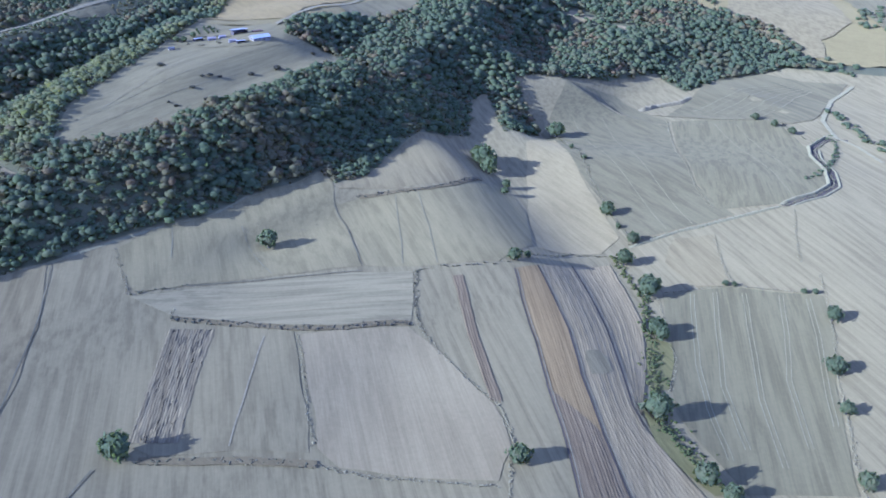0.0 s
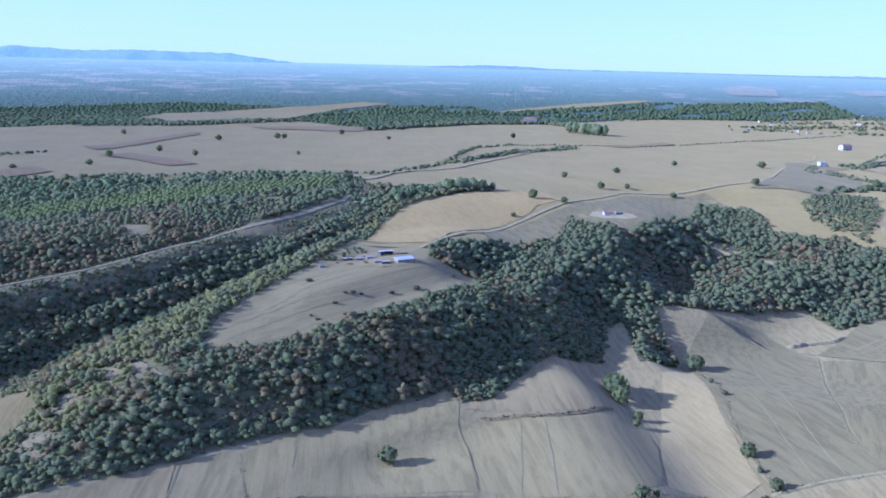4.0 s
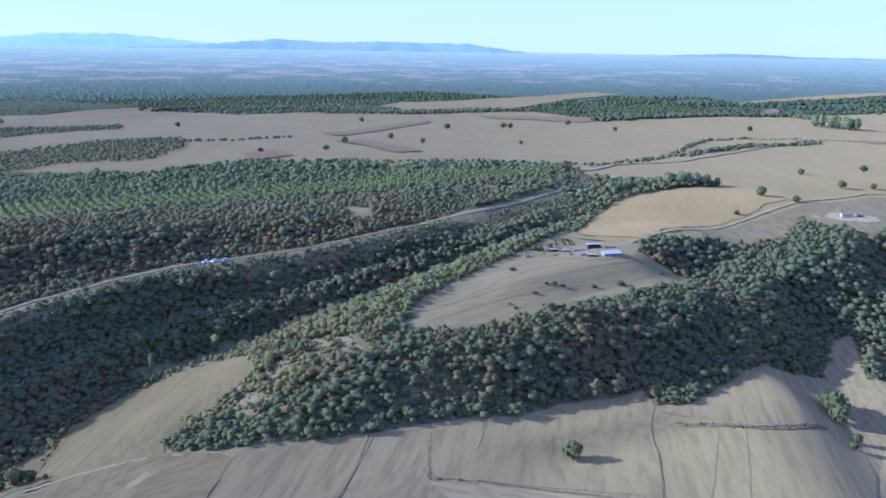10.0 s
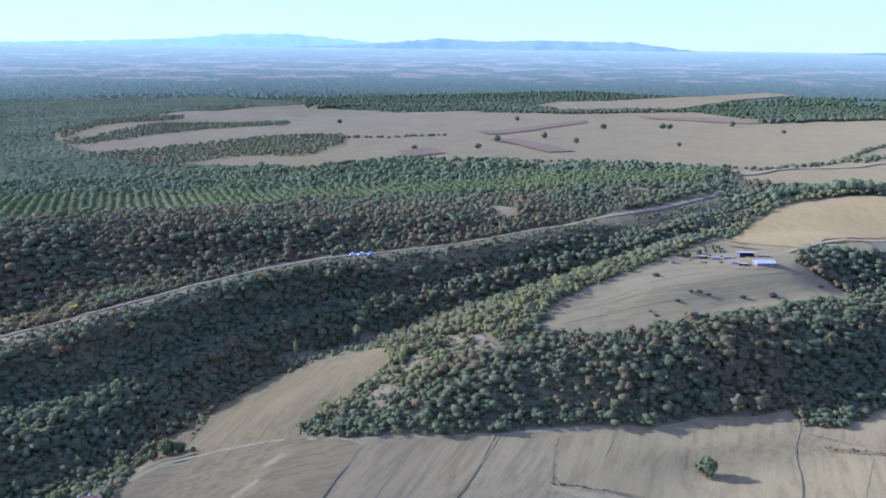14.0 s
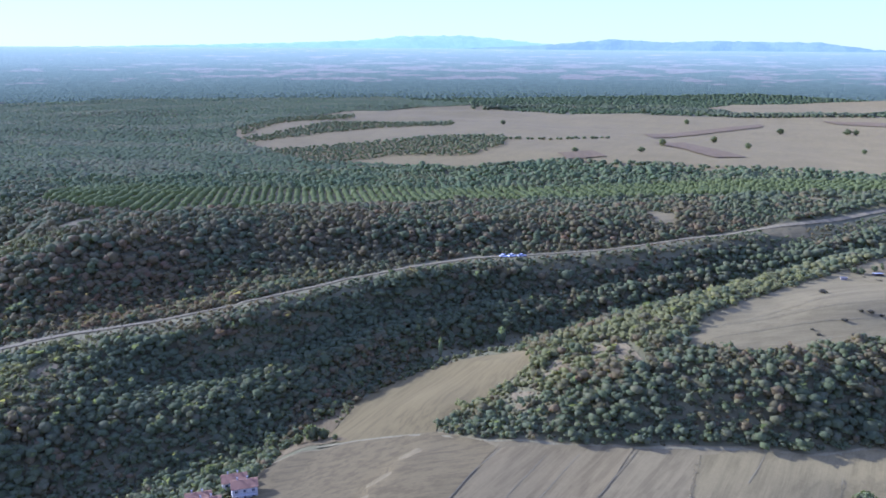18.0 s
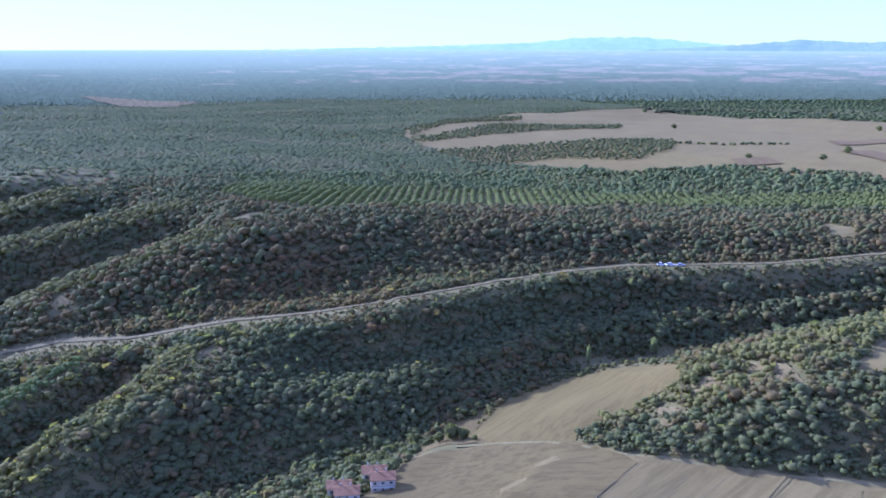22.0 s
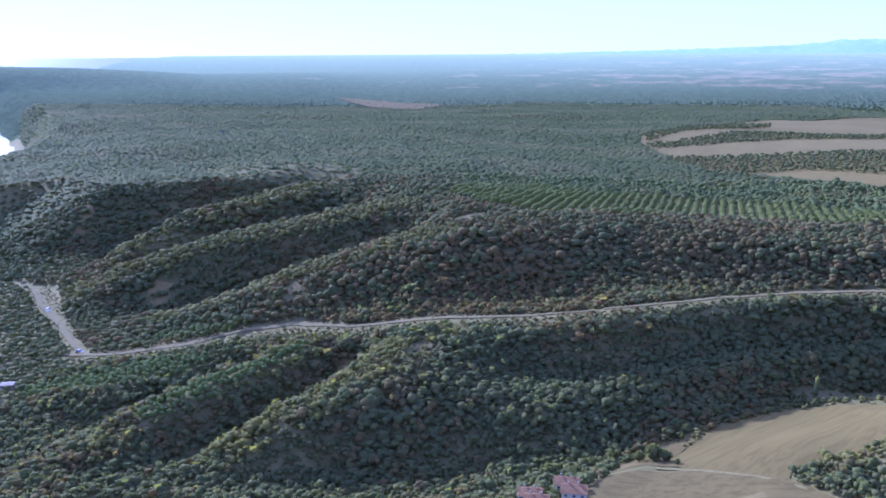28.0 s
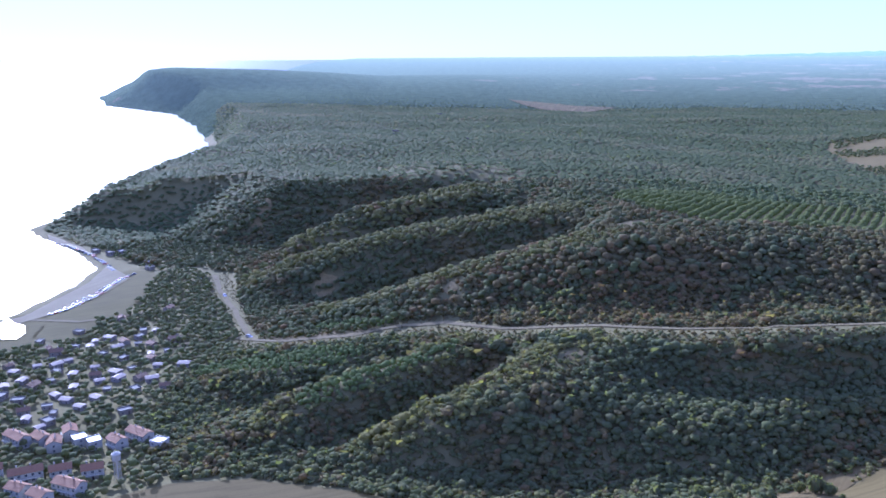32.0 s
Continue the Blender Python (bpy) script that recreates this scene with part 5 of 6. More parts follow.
# bare rocky spots with loose stones
for i, (cx, cy, r) in enumerate(ROCKY):
    ring = [(cx + r * 0.6 * math.cos(a) * (1 + 0.3 * math.sin(3 * a + i)), cy + r * 0.5 * math.sin(a) * (1 + 0.25 * math.cos(2 * a + i))) for a in np.linspace(0, 6.0, 11)]
    field(ring, ROCKY_EARTH, "bare rocky patch on the scrubby slope", 2.0, 0.4, 3.0)
    stone_row([(cx - r * 0.3, cy - r * 0.1), (cx, cy + r * 0.1), (cx + r * 0.25, cy - r * 0.1)], r * 0.5, 1.3, "loose pale boulders on a bare slope")
# undergrowth
TUFTS = [(OCTA_V * np.random.RandomState(k).uniform(0.7, 1.3, (6, 1)), OCTA_F) for k in range(5)]
x, y = scatter(AREA, [NEAR, VALLEY, HILL, FAR, VILLAGE, FOOT_FIELD, [(-244, 196), (-258, 222), (-262, 250), (-240, 240), (-200, 236), (-186, 231), (-200, 212), (-236, 186)]] + CLEARINGS, 4.2, 11)
k = (np.hypot(x, y) < 560) & (line_dist(x, y, ROAD)[0] > 4.5)
wood("undergrowth", x[k], y[k], rng.uniform(0.7, 1.5, k.sum()), TUFTS, OAK_WARM, 0.0, "low mixed scrub between the oaks")
x, y = scatter([(-330, 225), (-318, 300), (-300, 380), (-262, 428), (-222, 500), (-180, 575), (-150, 640), (-120, 640), (-140, 560), (-190, 450), (-235, 370), (-268, 310), (-268, 240), (-285, 150), (-320, 170)], [VALLEY, HILL, FAR, [(-275, 296), (-250, 296), (-236, 338), (-240, 362), (-262, 356), (-272, 330)]], 4.4, 29)
k = (line_dist(x, y, ROAD)[0] > 7) & (line_dist(x, y, [(p[0] + 9, p[1] - 7) for p in ROAD])[0] > 8)
wood("woodland", x[k], y[k], rng.uniform(5.0, 8.5, k.sum()), PLAIN, OAK, 0.02, "dense dark oak scrub on the steep gorge side")
scrub_bank([(p[0] + 8, p[1] - 4) for p in ROAD[:12]], 9, (0.6, 1.7), 0.55, OAK_WARM, "low brown scrub on the verge of the road")
scrub_bank([(p[0] - 2, p[1] + 7) for p in ROAD[:12]], 7, (0.6, 1.8), 0.5, SHRUB, "low brown scrub on the verge of the road")
# pines planted in rows
def rows_of_trees(x0, x1, y0, y1, apart, gap, stray):
    """Places in straight planted rows that run north-west."""
    w = max(x1 - x0, y1 - y0) * 0.75
    u, v = np.meshgrid(np.arange(-w, w, apart), np.arange(-w, w, gap))
    c, n = math.cos(radians(54)), math.sin(radians(54))
    x, y = (u * c - v * n + (x0 + x1) / 2).ravel(), (u * n + v * c + (y0 + y1) / 2).ravel()
    return x + rng.normal(size=x.size) * stray, y + rng.normal(size=x.size) * stray


px, py = rows_of_trees(-730, -150, 230, 780, 7.0, 6.4, 0.35)
k = inside(px, py, PLANTATION)
px, py = px[k], py[k]
PINES = [crown(140 + k, 0, 7, 1.1) for k in range(5)]
wood("plantation", px, py, rng.uniform(7.0, 8.2, len(px)), PINES, PINE, 0.05, "bright green young pines planted in rows")
for poly in SPUR_PINES:
    x, y = scatter(poly, [], 3.4, 6)
    k = (line_dist(x, y, ROAD)[0] > 6) & (line_dist(x, y, [(p[0] + 9, p[1] - 1) for p in ROAD[2:11]])[0] > 5)
    wood("plantation", x[k], y[k], rng.uniform(3.5, 5.5, k.sum()), PINES, SPUR_PINE, 0.05, "soft green young pines planted on the spur")
# pinewood beyond the plantation and far woods, planted in rows too
FARWOOD = [(-1050, -110), (-1050, 560), (-900, 600), (-985, 650), (-1110, 790), (-1160, 910), (-1190, 1120), (-1205, 1350), (-1500, 1400), (-1900, 900), (-2150, -280), (-1484, -210), (-1191, -250), (-1001, -290), (-925, -300), (-872, -262)]
SPIRES = [spire(160 + k, 0.32 + 0.02 * k) for k in range(6)]
x, y = rows_of_trees(-2150, -100, -330, 1400, 7.2, 4.9, 2.0)
k = inside(x, y, FARWOOD) | (inside(x, y, AREA) & (np.hypot(x, y) >= 860))
for p in no:
    k &= ~inside(x, y, p)
x, y = x[k], y[k]
k = (shore_side(x, y) > 12) & (ripple(x, y, 70, 51) < 1.75) & ~inside(x, y, FAR_GLADE) & ~(inside(x, y, DRY_TOP) & (rng.uniform(size=len(x)) < 0.45))
x, y = x[k], y[k]
size = rng.uniform(7.0, 8.4, len(x)) * (1 + 0.12 * ripple(x, y, 150, 52))
k = ripple(x, y, 210, 53) + 0.4 * rng.normal(size=len(x)) > 0.55
wood("woodland", x[~k], y[~k], size[~k], SPIRES, PINEWOOD, 0.05, "unbroken pinewood in rows on the plateau above the sea")
wood("woodland", x[k], y[k], size[k] * 1.1, SPIRES, OAK, 0.05, "darker oak stands scattered through the pinewood")
x, y = scatter([(-1210, 1350), (-960, 1320), (-786, 1375), (-738, 1410), (-508, 1680), (-325, 1570), (-245, 1628), (-86, 1800), (90, 1970), (150, 2030), (-900, 2010), (-1450, 1400)], [FAR, FAR_TOP], 11, 4)
wood("woodland", x, y, rng.uniform(10, 15, len(x)), FLAT, PINEWOOD, 0.0, "far dark woods beyond the plain")
x, y = scatter([(-1400, -275), (-2145, -310), (-2500, -200), (-2400, 900), (-1900, 1700), (-1250, 2100), (-700, 2350), (-600, 2050), (-850, 1800), (-1450, 1390), (-1880, 890), (-2000, -200)], [FAR, FAR_TOP, FAR_GLADE], 13, 23)
reach = np.hypot(x, y)
k = (shore_side(x, y) > 14) & (reach > 1800) & (rng.uniform(size=len(x)) < smooth(2400, 2000, reach))
wood("woodland", x[k], y[k], rng.uniform(14, 20, k.sum()) * (0.25 + 0.75 * smooth(2300, 1900, reach[k])), [(v * (1, 1, 0.22), f) for v, f in LOW], PINEWOOD, -0.02, "far woods that thin out towards the horizon")
x, y = scatter([(-524, 1790), (-321, 2010), (-72, 2060), (179, 2030), (420, 2060), (740, 2120), (760, 2560), (414, 2452), (300, 2440), (120, 2290), (20, 2215), (-134, 2085), (-200, 2200), (-420, 2120)], [FAR, FAR_TOP], 12, 37)
k = ripple(x, y, 160, 61) > -0.5
wood("woodland", x[k], y[k], rng.uniform(11, 17, k.sum()), LOW, PINEWOOD, 0.0, "dark far woods along the edge of the plain")
for line in ([(-322, 1708), (-259, 1640), (-202, 1699), (-137, 1816)], [(-137, 1816), (-63, 1928), (18, 1918)], [(150, 2020), (219, 2059)], [(400, 1980), (520, 1960), (640, 2010)]):
    scrub_bank(line, 22, (9, 15), 6.0, OAK, "row of dark trees along the far fields", "tree_line")
for belt in BELTS:
    x, y = scatter(belt, [], 6.5, 7)
    wood("tree_line", x, y, rng.uniform(6.5, 9.5, len(x)), SMALL, OAK, 0.0, "dense dark tree belt between tongues of stubble")
x, y = scatter([(380, 1780), (560, 1950), (680, 1800), (950, 1900), (900, 2250), (500, 2200)], [], 15, 17)
k = ripple(x, y, 120, 41) > 0.1
wood("woodland", x[k], y[k], rng.uniform(8, 13, k.sum()), LOW, OAK, 0.0, "trees between the houses of the distant town")
x, y = scatter([(306, 712), (340, 800), (460, 900), (660, 1240), (900, 1300), (700, 700), (420, 600), (300, 640)], [EAST_FIELD], 9, 5)
k = ripple(x, y, 130, 33) > 0.25
wood("woodland", x[k], y[k], rng.uniform(6, 10, k.sum()), LOW, OAK, 0.0, "scattered woods among fields east of the hill")
scrub_bank([(-126, 545), (-136, 580), (-132, 612), (-122, 650), (-112, 680)], 12, (4, 7.5), 2.2, OAK_WARM, "olive trees and bushes along the gorge rim", "tree_line")
scrub_bank([(-140, 660), (-152, 690), (-165, 730), (-190, 790)], 14, (4, 7), 2.6, OAK, "olive trees and bushes along the gorge rim", "tree_line")
for l, w, s in (([(-635, 795), (-585, 834), (-565, 903)], 7, (6, 9)), ([(-538, 623), (-505, 652), (-471, 679), (-413, 692), (-362, 721)], 10, (6, 9)),
                ([(-199, 816), (-149, 851), (-118, 947), (-105, 1218), (-54, 1299)], 7, (6, 9)), ([(-54, 1299), (54, 1369), (166, 1418), (392, 1619), (589, 1833)], 5, (4, 6)), ([(-934, 1455), (-812, 1529), (-687, 1475), (-599, 1573), (-514, 1671)], 40, (9, 14)), ([(-325, 1510), (-290, 1588), (-228, 1659), (-135, 1787), (3, 1854), (55, 1761)], 26, (10, 16)), ([(412, 1188), (478, 1312), (539, 1393), (586, 1452)], 10, (5, 8)), ([(330, 1120), (370, 1060), (389, 1003), (420, 980)], 26, (4, 7)), ([(-106, 979), (-73, 1101), (-38, 1197), (41, 1305)], 16, (6, 10)),
                ([(-220, 805), (-300, 750), (-380, 700)], 8, (5, 8)), ([(290, 930), (380, 980), (470, 1050)], 26, (6, 10)), ([(400, 1230), (520, 1300), (640, 1320)], 20, (6, 10)),
                ([(-1149, 1301), (-1090, 1443), (-887, 1565), (-740, 1534)], 30, (9, 14))):
    for rep in range(max(1, int(w / 5))):
        scrub_bank(l, w, s, 5.0 - rep * 0.2, OAK, "line of dark trees between far fields", "tree_line")

scrub_bank([(-137, 655), (-125, 690), (-104, 735), (-78, 755), (-55, 762)], 14, (5, 8.5), 1.6, POPLAR, "fused olive-green tree belt at the head of the gorge", "tree_line")
scrub_bank([(-252, 232), (-262, 254), (-261, 275), (-256, 298), (-250, 322), (-232, 345)], 5, (1.5, 4.5), 1.1, OAK_SUN, "yellow-green bushes on the dry bank of the stream", "hedge")

scrub_bank([(-322, -38), (-329, -11), (-320, 10), (-306, 34), (-292, 60), (-280, 92), (-272, 125), (-264, 160), (-258, 180)], 9, (3, 6), 1.3, OAK_SUN, "yellow-green trees along the stream at the foot of the spurs", "tree_line")

scrub_bank([(244, 460), (261, 476), (256, 456), (241, 430), (226, 408), (210, 394)], 3, (1.2, 3.0), 1.2, OAK, "dark bushes in the bend of the ditch", "hedge")
scrub_bank([(285, 525), (283, 497), (284, 472), (283, 452)], 7, (3, 6), 1.8, OAK, "row of dark trees along a field edge", "tree_line")

for poly, gap in ((EAST_WOOD, 5.5), (NORTH_EAST_WOOD, 8.5)):
    x, y = scatter(poly, [], gap, 19)
    k = ripple(x, y, 90, 43) > -0.75
    wood("woodland", x[k], y[k], rng.uniform(gap, gap * 1.5, k.sum()), PLAIN, OAK, 0.0, "dark oak wood among the eastern fields")
scrub_bank([(384, 956), (397, 927), (410, 897), (414, 862)], 12, (6, 10), 2.2, OAK, "strip of dark trees between two fields", "tree_line")
scrub_bank([(362, 1146), (376, 1054), (404, 998)], 26, (2, 4.5), 1.3, SHRUB, "brown scrubby bank between fields", "hedge")
scrub_bank([(403, 1190), (489, 1360), (539, 1437)], 8, (3, 6), 3, OAK, "dark hedge between far parcels", "hedge")
scrub_bank([(330, 1120), (352, 1180), (372, 1215)], 12, (4, 7), 3, OAK, "trees round a farm beside the track", "tree_line")
scrub_bank([(277, 735), (288, 705), (296, 672), (310, 648), (330, 632), (342, 618)], 12, (4.5, 8), 1.5, OAK, "dark trees at the edge of the eastern wood", "tree_line")

# ---------- buildings ----------
def block(bm, x0, x1, y0, y1, z0, z1):
    """A box with softened upright edges."""
    v = [bm.verts.new(p) for p in ((x0, y0, z0), (x1, y0, z0), (x1, y1, z0), (x0, y1, z0), (x0, y0, z1), (x1, y0, z1), (x1, y1, z1), (x0, y1, z1))]
    for f in ((0, 3, 2, 1), (4, 5, 6, 7), (0, 1, 5, 4), (1, 2, 6, 5), (2, 3, 7, 6), (3, 0, 4, 7)):
        bm.faces.new([v[k] for k in f])
    return bm


def box_part(name, dims, material, parent, label=""):
    return part(name, block(bmesh.new(), *dims), material, parent, label)


def gable(bm, w, d, z, rise, over=0.45, thick=0.18, hip=0.0):
    """A pitched roof with eaves and thickness; ridge along x, hipped by that much at its ends."""
    X, Y = w / 2 + over, d / 2 + over
    for s in (1, -1):
        lo = [(-X, s * Y, z - 0.1), (X, s * Y, z - 0.1), (X - hip, 0, z + rise), (-X + hip, 0, z + rise)]
        a = [bm.verts.new(p) for p in lo]
        b = [bm.verts.new((p[0], p[1], p[2] + thick)) for p in lo]
        bm.faces.new(a if s > 0 else a[::-1])
        bm.faces.new(b[::-1] if s > 0 else b)
        for k in range(4):
            bm.faces.new((a[k], b[k], b[(k + 1) % 4], a[(k + 1) % 4]))
    if hip:
        for s in (1, -1):
            bm.faces.new([bm.verts.new(p) for p in ((s * X, -Y, z + 0.05), (s * X, Y, z + 0.05), (s * (X - hip), 0, z + rise + 0.1))])
    return bm


def walls(bm, w, d, h, rise):
    """Outer walls with gable ends."""
    block(bm, -w / 2, w / 2, -d / 2, d / 2, -1.5, h)
    if rise:
        for s in (-1, 1):
            x = s * (w / 2 - 0.01)
            bm.faces.new([bm.verts.new(p) for p in ((x, -d / 2, h), (x, d / 2, h), (x, 0, h + rise * 0.92))])
    return bm


def window(root, x, y, z, w, h, face):
    """A framed window with two panes, set on the wall facing -y, +y, -x or +x."""
    fr = new("window")
    fr.parent = root
    fr.matrix_local = pose(x, y, z, 0, 0, face)
    bm = bmesh.new()
    for dims in ((-w / 2 - 0.08, w / 2 + 0.08, -0.06, 0.04, h, h + 0.1), (-w / 2 - 0.14, w / 2 + 0.14, -0.12, 0.04, -0.1, 0), (-w / 2 - 0.08, -w / 2, -0.06, 0.04, 0, h), (w / 2, w / 2 + 0.08, -0.06, 0.04, 0, h), (-0.04, 0.04, -0.05, 0.04, 0, h)):
        block(bm, *dims)
    part("frame", bm, WHITE, fr)
    for s in (-1, 1):
        box_part("pane", (min(0, s * w / 2) + 0.04 * (s > 0), max(0, s * w / 2) - 0.04 * (s < 0), -0.02, 0.02, 0, h), GLASS, fr)
    return fr


def house(w, d, h, rise, wall, roof, storeys=2, flat=False, balcony=False, chimneys=1, hip=0.0):
    """A house with its walls, roof, windows, door and chimney, base at the origin."""
    root = new("house")
    part("wall", walls(bmesh.new(), w, d, h, 0 if flat or hip else rise), wall, root)
    if flat:
        bm = bmesh.new()
        block(bm, -w / 2 - 0.25, w / 2 + 0.25, -d / 2 - 0.25, d / 2 + 0.25, h, h + 0.22)
        for dims in ((-w / 2 - 0.25, w / 2 + 0.25, -d / 2 - 0.25, -d / 2 - 0.05, h + 0.22, h + 0.8), (-w / 2 - 0.25, w / 2 + 0.25, d / 2 + 0.05, d / 2 + 0.25, h + 0.22, h + 0.8),
                     (-w / 2 - 0.25, -w / 2 - 0.05, -d / 2, d / 2, h + 0.22, h + 0.8), (w / 2 + 0.05, w / 2 + 0.25, -d / 2, d / 2, h + 0.22, h + 0.8)):
            block(bm, *dims)
        part("roof", bm, roof, root, "flat roof with a parapet")
    else:
        part("roof", gable(bmesh.new(), w, d, h, rise, hip=hip), roof, root)
    for c in range(chimneys):
        ch = box_part("chimney", (w * (0.15 - 0.4 * c) - 0.3, w * (0.15 - 0.4 * c) + 0.3, 0.4, 1.0, h, h + rise + 0.9), WHITE, root)
        box_part("chimney_cap", (w * (0.15 - 0.4 * c) - 0.4, w * (0.15 - 0.4 * c) + 0.4, 0.3, 1.1, h + rise + 0.9, h + rise + 1.02), GREY, ch)
    n = max(2, int(w / 3.2))
    for s in range(storeys):
        z = 0.9 + s * h / storeys
        for k in range(n):
            x = (k + 0.5) / n * w - w / 2
            if s == 0 and k == n // 2:
                door = box_part("door", (x - 0.5, x + 0.5, -d / 2 - 0.05, -d / 2 + 0.05, 0, 2.1), WOODEN, root)
                box_part("door_handle", (x + 0.34, x + 0.42, -d / 2 - 0.12, -d / 2 - 0.05, 1.0, 1.06), TIN, door)
            else:
                window(root, x, -d / 2, z, 1.2, 1.2, 0)
            window(root, x, d / 2, z, 1.2, 1.2, 180)
        window(root, -w / 2, 0, z, 1.1, 1.2, -90)
        window(root, w / 2, 0, z, 1.1, 1.2, 90)
    if balcony:
        b = box_part("balcony", (-w * 0.42, w * 0.42, -d / 2 - 1.5, -d / 2, h / storeys - 0.15, h / storeys), WHITE, root)
        bm = bmesh.new()
        block(bm, -w * 0.42, w * 0.42, -d / 2 - 1.5, -d / 2 - 1.44, h / storeys + 0.9, h / storeys + 0.97)
        for k in range(9):
            x = -w * 0.42 + k * w * 0.84 / 8
            block(bm, x - 0.03, x + 0.03, -d / 2 - 1.5, -d / 2 - 1.44, h / storeys, h / storeys + 0.9)
        part("railing", bm, TIN, b)
    return root


def build(template, x, y, turn, label, group="", category="house", size=1.0, sink=0.0):
    m = Matrix.Translation((x, y, float(land(x, y)) - sink)) @ Matrix.Rotation(radians(turn), 4, "Z") @ Matrix.Scale(size, 4)
    ob = copy_thing(template, m)
    ob.matrix_basis = m
    return tagged(ob, label, category, group)


VILLA = house(10.5, 7.6, 5.6, 2.0, WHITE, TILE_RED, 2, balcony=True, chimneys=2)
LONG = house(16, 7.6, 5.8, 2.0, WHITE, TILE_RED, 2, balcony=True, chimneys=2)
COTTAGE = house(9, 7, 3.1, 1.8, CREAM, TILE_OLD, 1)
SHACK = house(7.5, 5.5, 2.7, 0.5, CREAM, TIN, 1, flat=True, chimneys=0)
GREYBOX = house(8, 6, 3.0, 0.9, GREY, RUST, 1, chimneys=0)
BLOCK = house(9, 8, 6.0, 0.6, WHITE, METAL, 2, flat=True, chimneys=0)
for x, y, a in ((-229, 166, 63), (-219, 164, 63), (-229, 151, 63), (-219, 149, 63)):
    build(VILLA, x, y, a, "white holiday villa with a red tiled roof and twin chimneys", "red-roofed villas by the stream", size=0.86)
for x, y, a, t in ((-326, -106, 110, LONG), (-328, -92, 108, VILLA), (-327, -78, 105, VILLA), (-311, -83, 60, LONG), (-309, -103, 60, VILLA), (-302, -92, 55, VILLA), (-366, -124, 50, LONG), (-366, -113, 45, VILLA), (-374, -102, 20, VILLA),
                   (-360, -105, 15, VILLA), (-360, -76, 45, VILLA), (-367, -67, 50, LONG), (-312, -120, 40, LONG), (-330, -122, 110, VILLA), (-345, -135, 30, LONG)):
    build(t, x, y, a, "white two-storey village house with a red tiled roof", "red-roofed village houses", size=0.86)
for x, y, a in ((-365, -95, 30), (-361, -87, 30), (-355, -55, 65)):
    build(BLOCK, x, y, a, "white flat-roofed village house with a parapet", "flat-roofed village houses", size=0.75)
SPOTS = [(-394, -130), (-391, -118), (-432, -68), (-452, -86), (-437, -101), (-464, -103), (-475, -118), (-490, -105), (-515, -132), (-532, -124), (-517, -102), (-592, -97), (-579, -128), (-549, -149), (-479, -153),
         (-451, -152), (-451, -136), (-460, -62), (-489, -138), (-529, -168), (-484, -86), (-515, -78), (-470, -95), (-462, -127), (-428, -126), (-420, -143), (-384, -120), (-440, -120), (-500, -120), (-505, -150), (-480, -170), (-545, -105), (-410, -108)]
vrng = random.Random(5)
CORE = [(-400, -150), (-400, -80), (-470, -70), (-540, -92), (-550, -120), (-525, -155), (-470, -175)]
for k in range(400):
    p = (round(vrng.uniform(-575, -400)), round(vrng.uniform(-175, -70)))
    if len(SPOTS) < 62 and inside(np.array([p[0]]), np.array([p[1]]), CORE)[0] and min(math.hypot(p[0] - q[0], p[1] - q[1]) for q in SPOTS) > 9.5:
        SPOTS.append(p)
KINDS = [(GREYBOX, "grey block shed with a tin roof"), (SHACK, "low cream beach shack with a flat tin roof"), (GREYBOX, "grey block shed with a tin roof"), (SHACK, "low cream beach shack with a flat tin roof"), (COTTAGE, "low cream cottage with a faded tiled roof"), (SHACK, "low cream beach shack with a flat tin roof")]
for k, (x, y) in enumerate(SPOTS):
    t, text = KINDS[(k * 5 + k // 3) % 6]
    build(t, x, y, (k * 47) % 180, text, "small houses among the village trees", size=(0.7, 0.85, 0.62, 0.76)[k % 4])
for x, y in ((-809, -209), (-796, -192), (-798, -182), (-750, -145), (-728, -140), (-770, -160)):
    build(SHACK, x, y, 40, "white beach hut behind the sand", "white huts behind the beach", "hut")
for x, y in ((-1420, 120), (-1836, 240)):
    build(SHACK, x, y, 30, "small white hut standing in the pinewood", "huts in the pinewood", "hut", 1.3)
# far farms and the town on the plain
build(LONG, 55, 694, 20, "low white farmhouse at the edge of the wood", size=0.5)
build(SHACK, 64, 700, 20, "white flat-roofed outbuilding of the farmhouse", category="shed", size=0.7)
build(LONG, 487, 1490, 30, "large white house on the plain", size=1.25)
build(BLOCK, 367, 1200, 15, "white house beside the track", size=1.0)
build(LONG, -43, 1846, 5, "long low white shed among far trees", category="shed", size=1.6)
for x, y, a in ((819, 1653, 20), (734, 1610, 60), (868, 1871, 10), (690, 1700, 40)):
    build(VILLA, x, y, a, "white two-storey farmhouse with a red roof", "farmhouses near the town", size=1.1)
trng = random.Random(12)
for k in range(60):
    x, y = (trng.gauss(775, 55), trng.gauss(2040, 110)) if k < 38 else (trng.gauss(540, 90), trng.gauss(1960, 80))
    t = (VILLA, COTTAGE, COTTAGE, COTTAGE)[k % 4]
    build(t, x, y, trng.uniform(0, 180), ("white town house with a red roof", "cream town cottage with a tiled roof", "cream town cottage with a tiled roof", "cream town cottage with a tiled roof")[k % 4], "houses of the distant town", size=0.68)

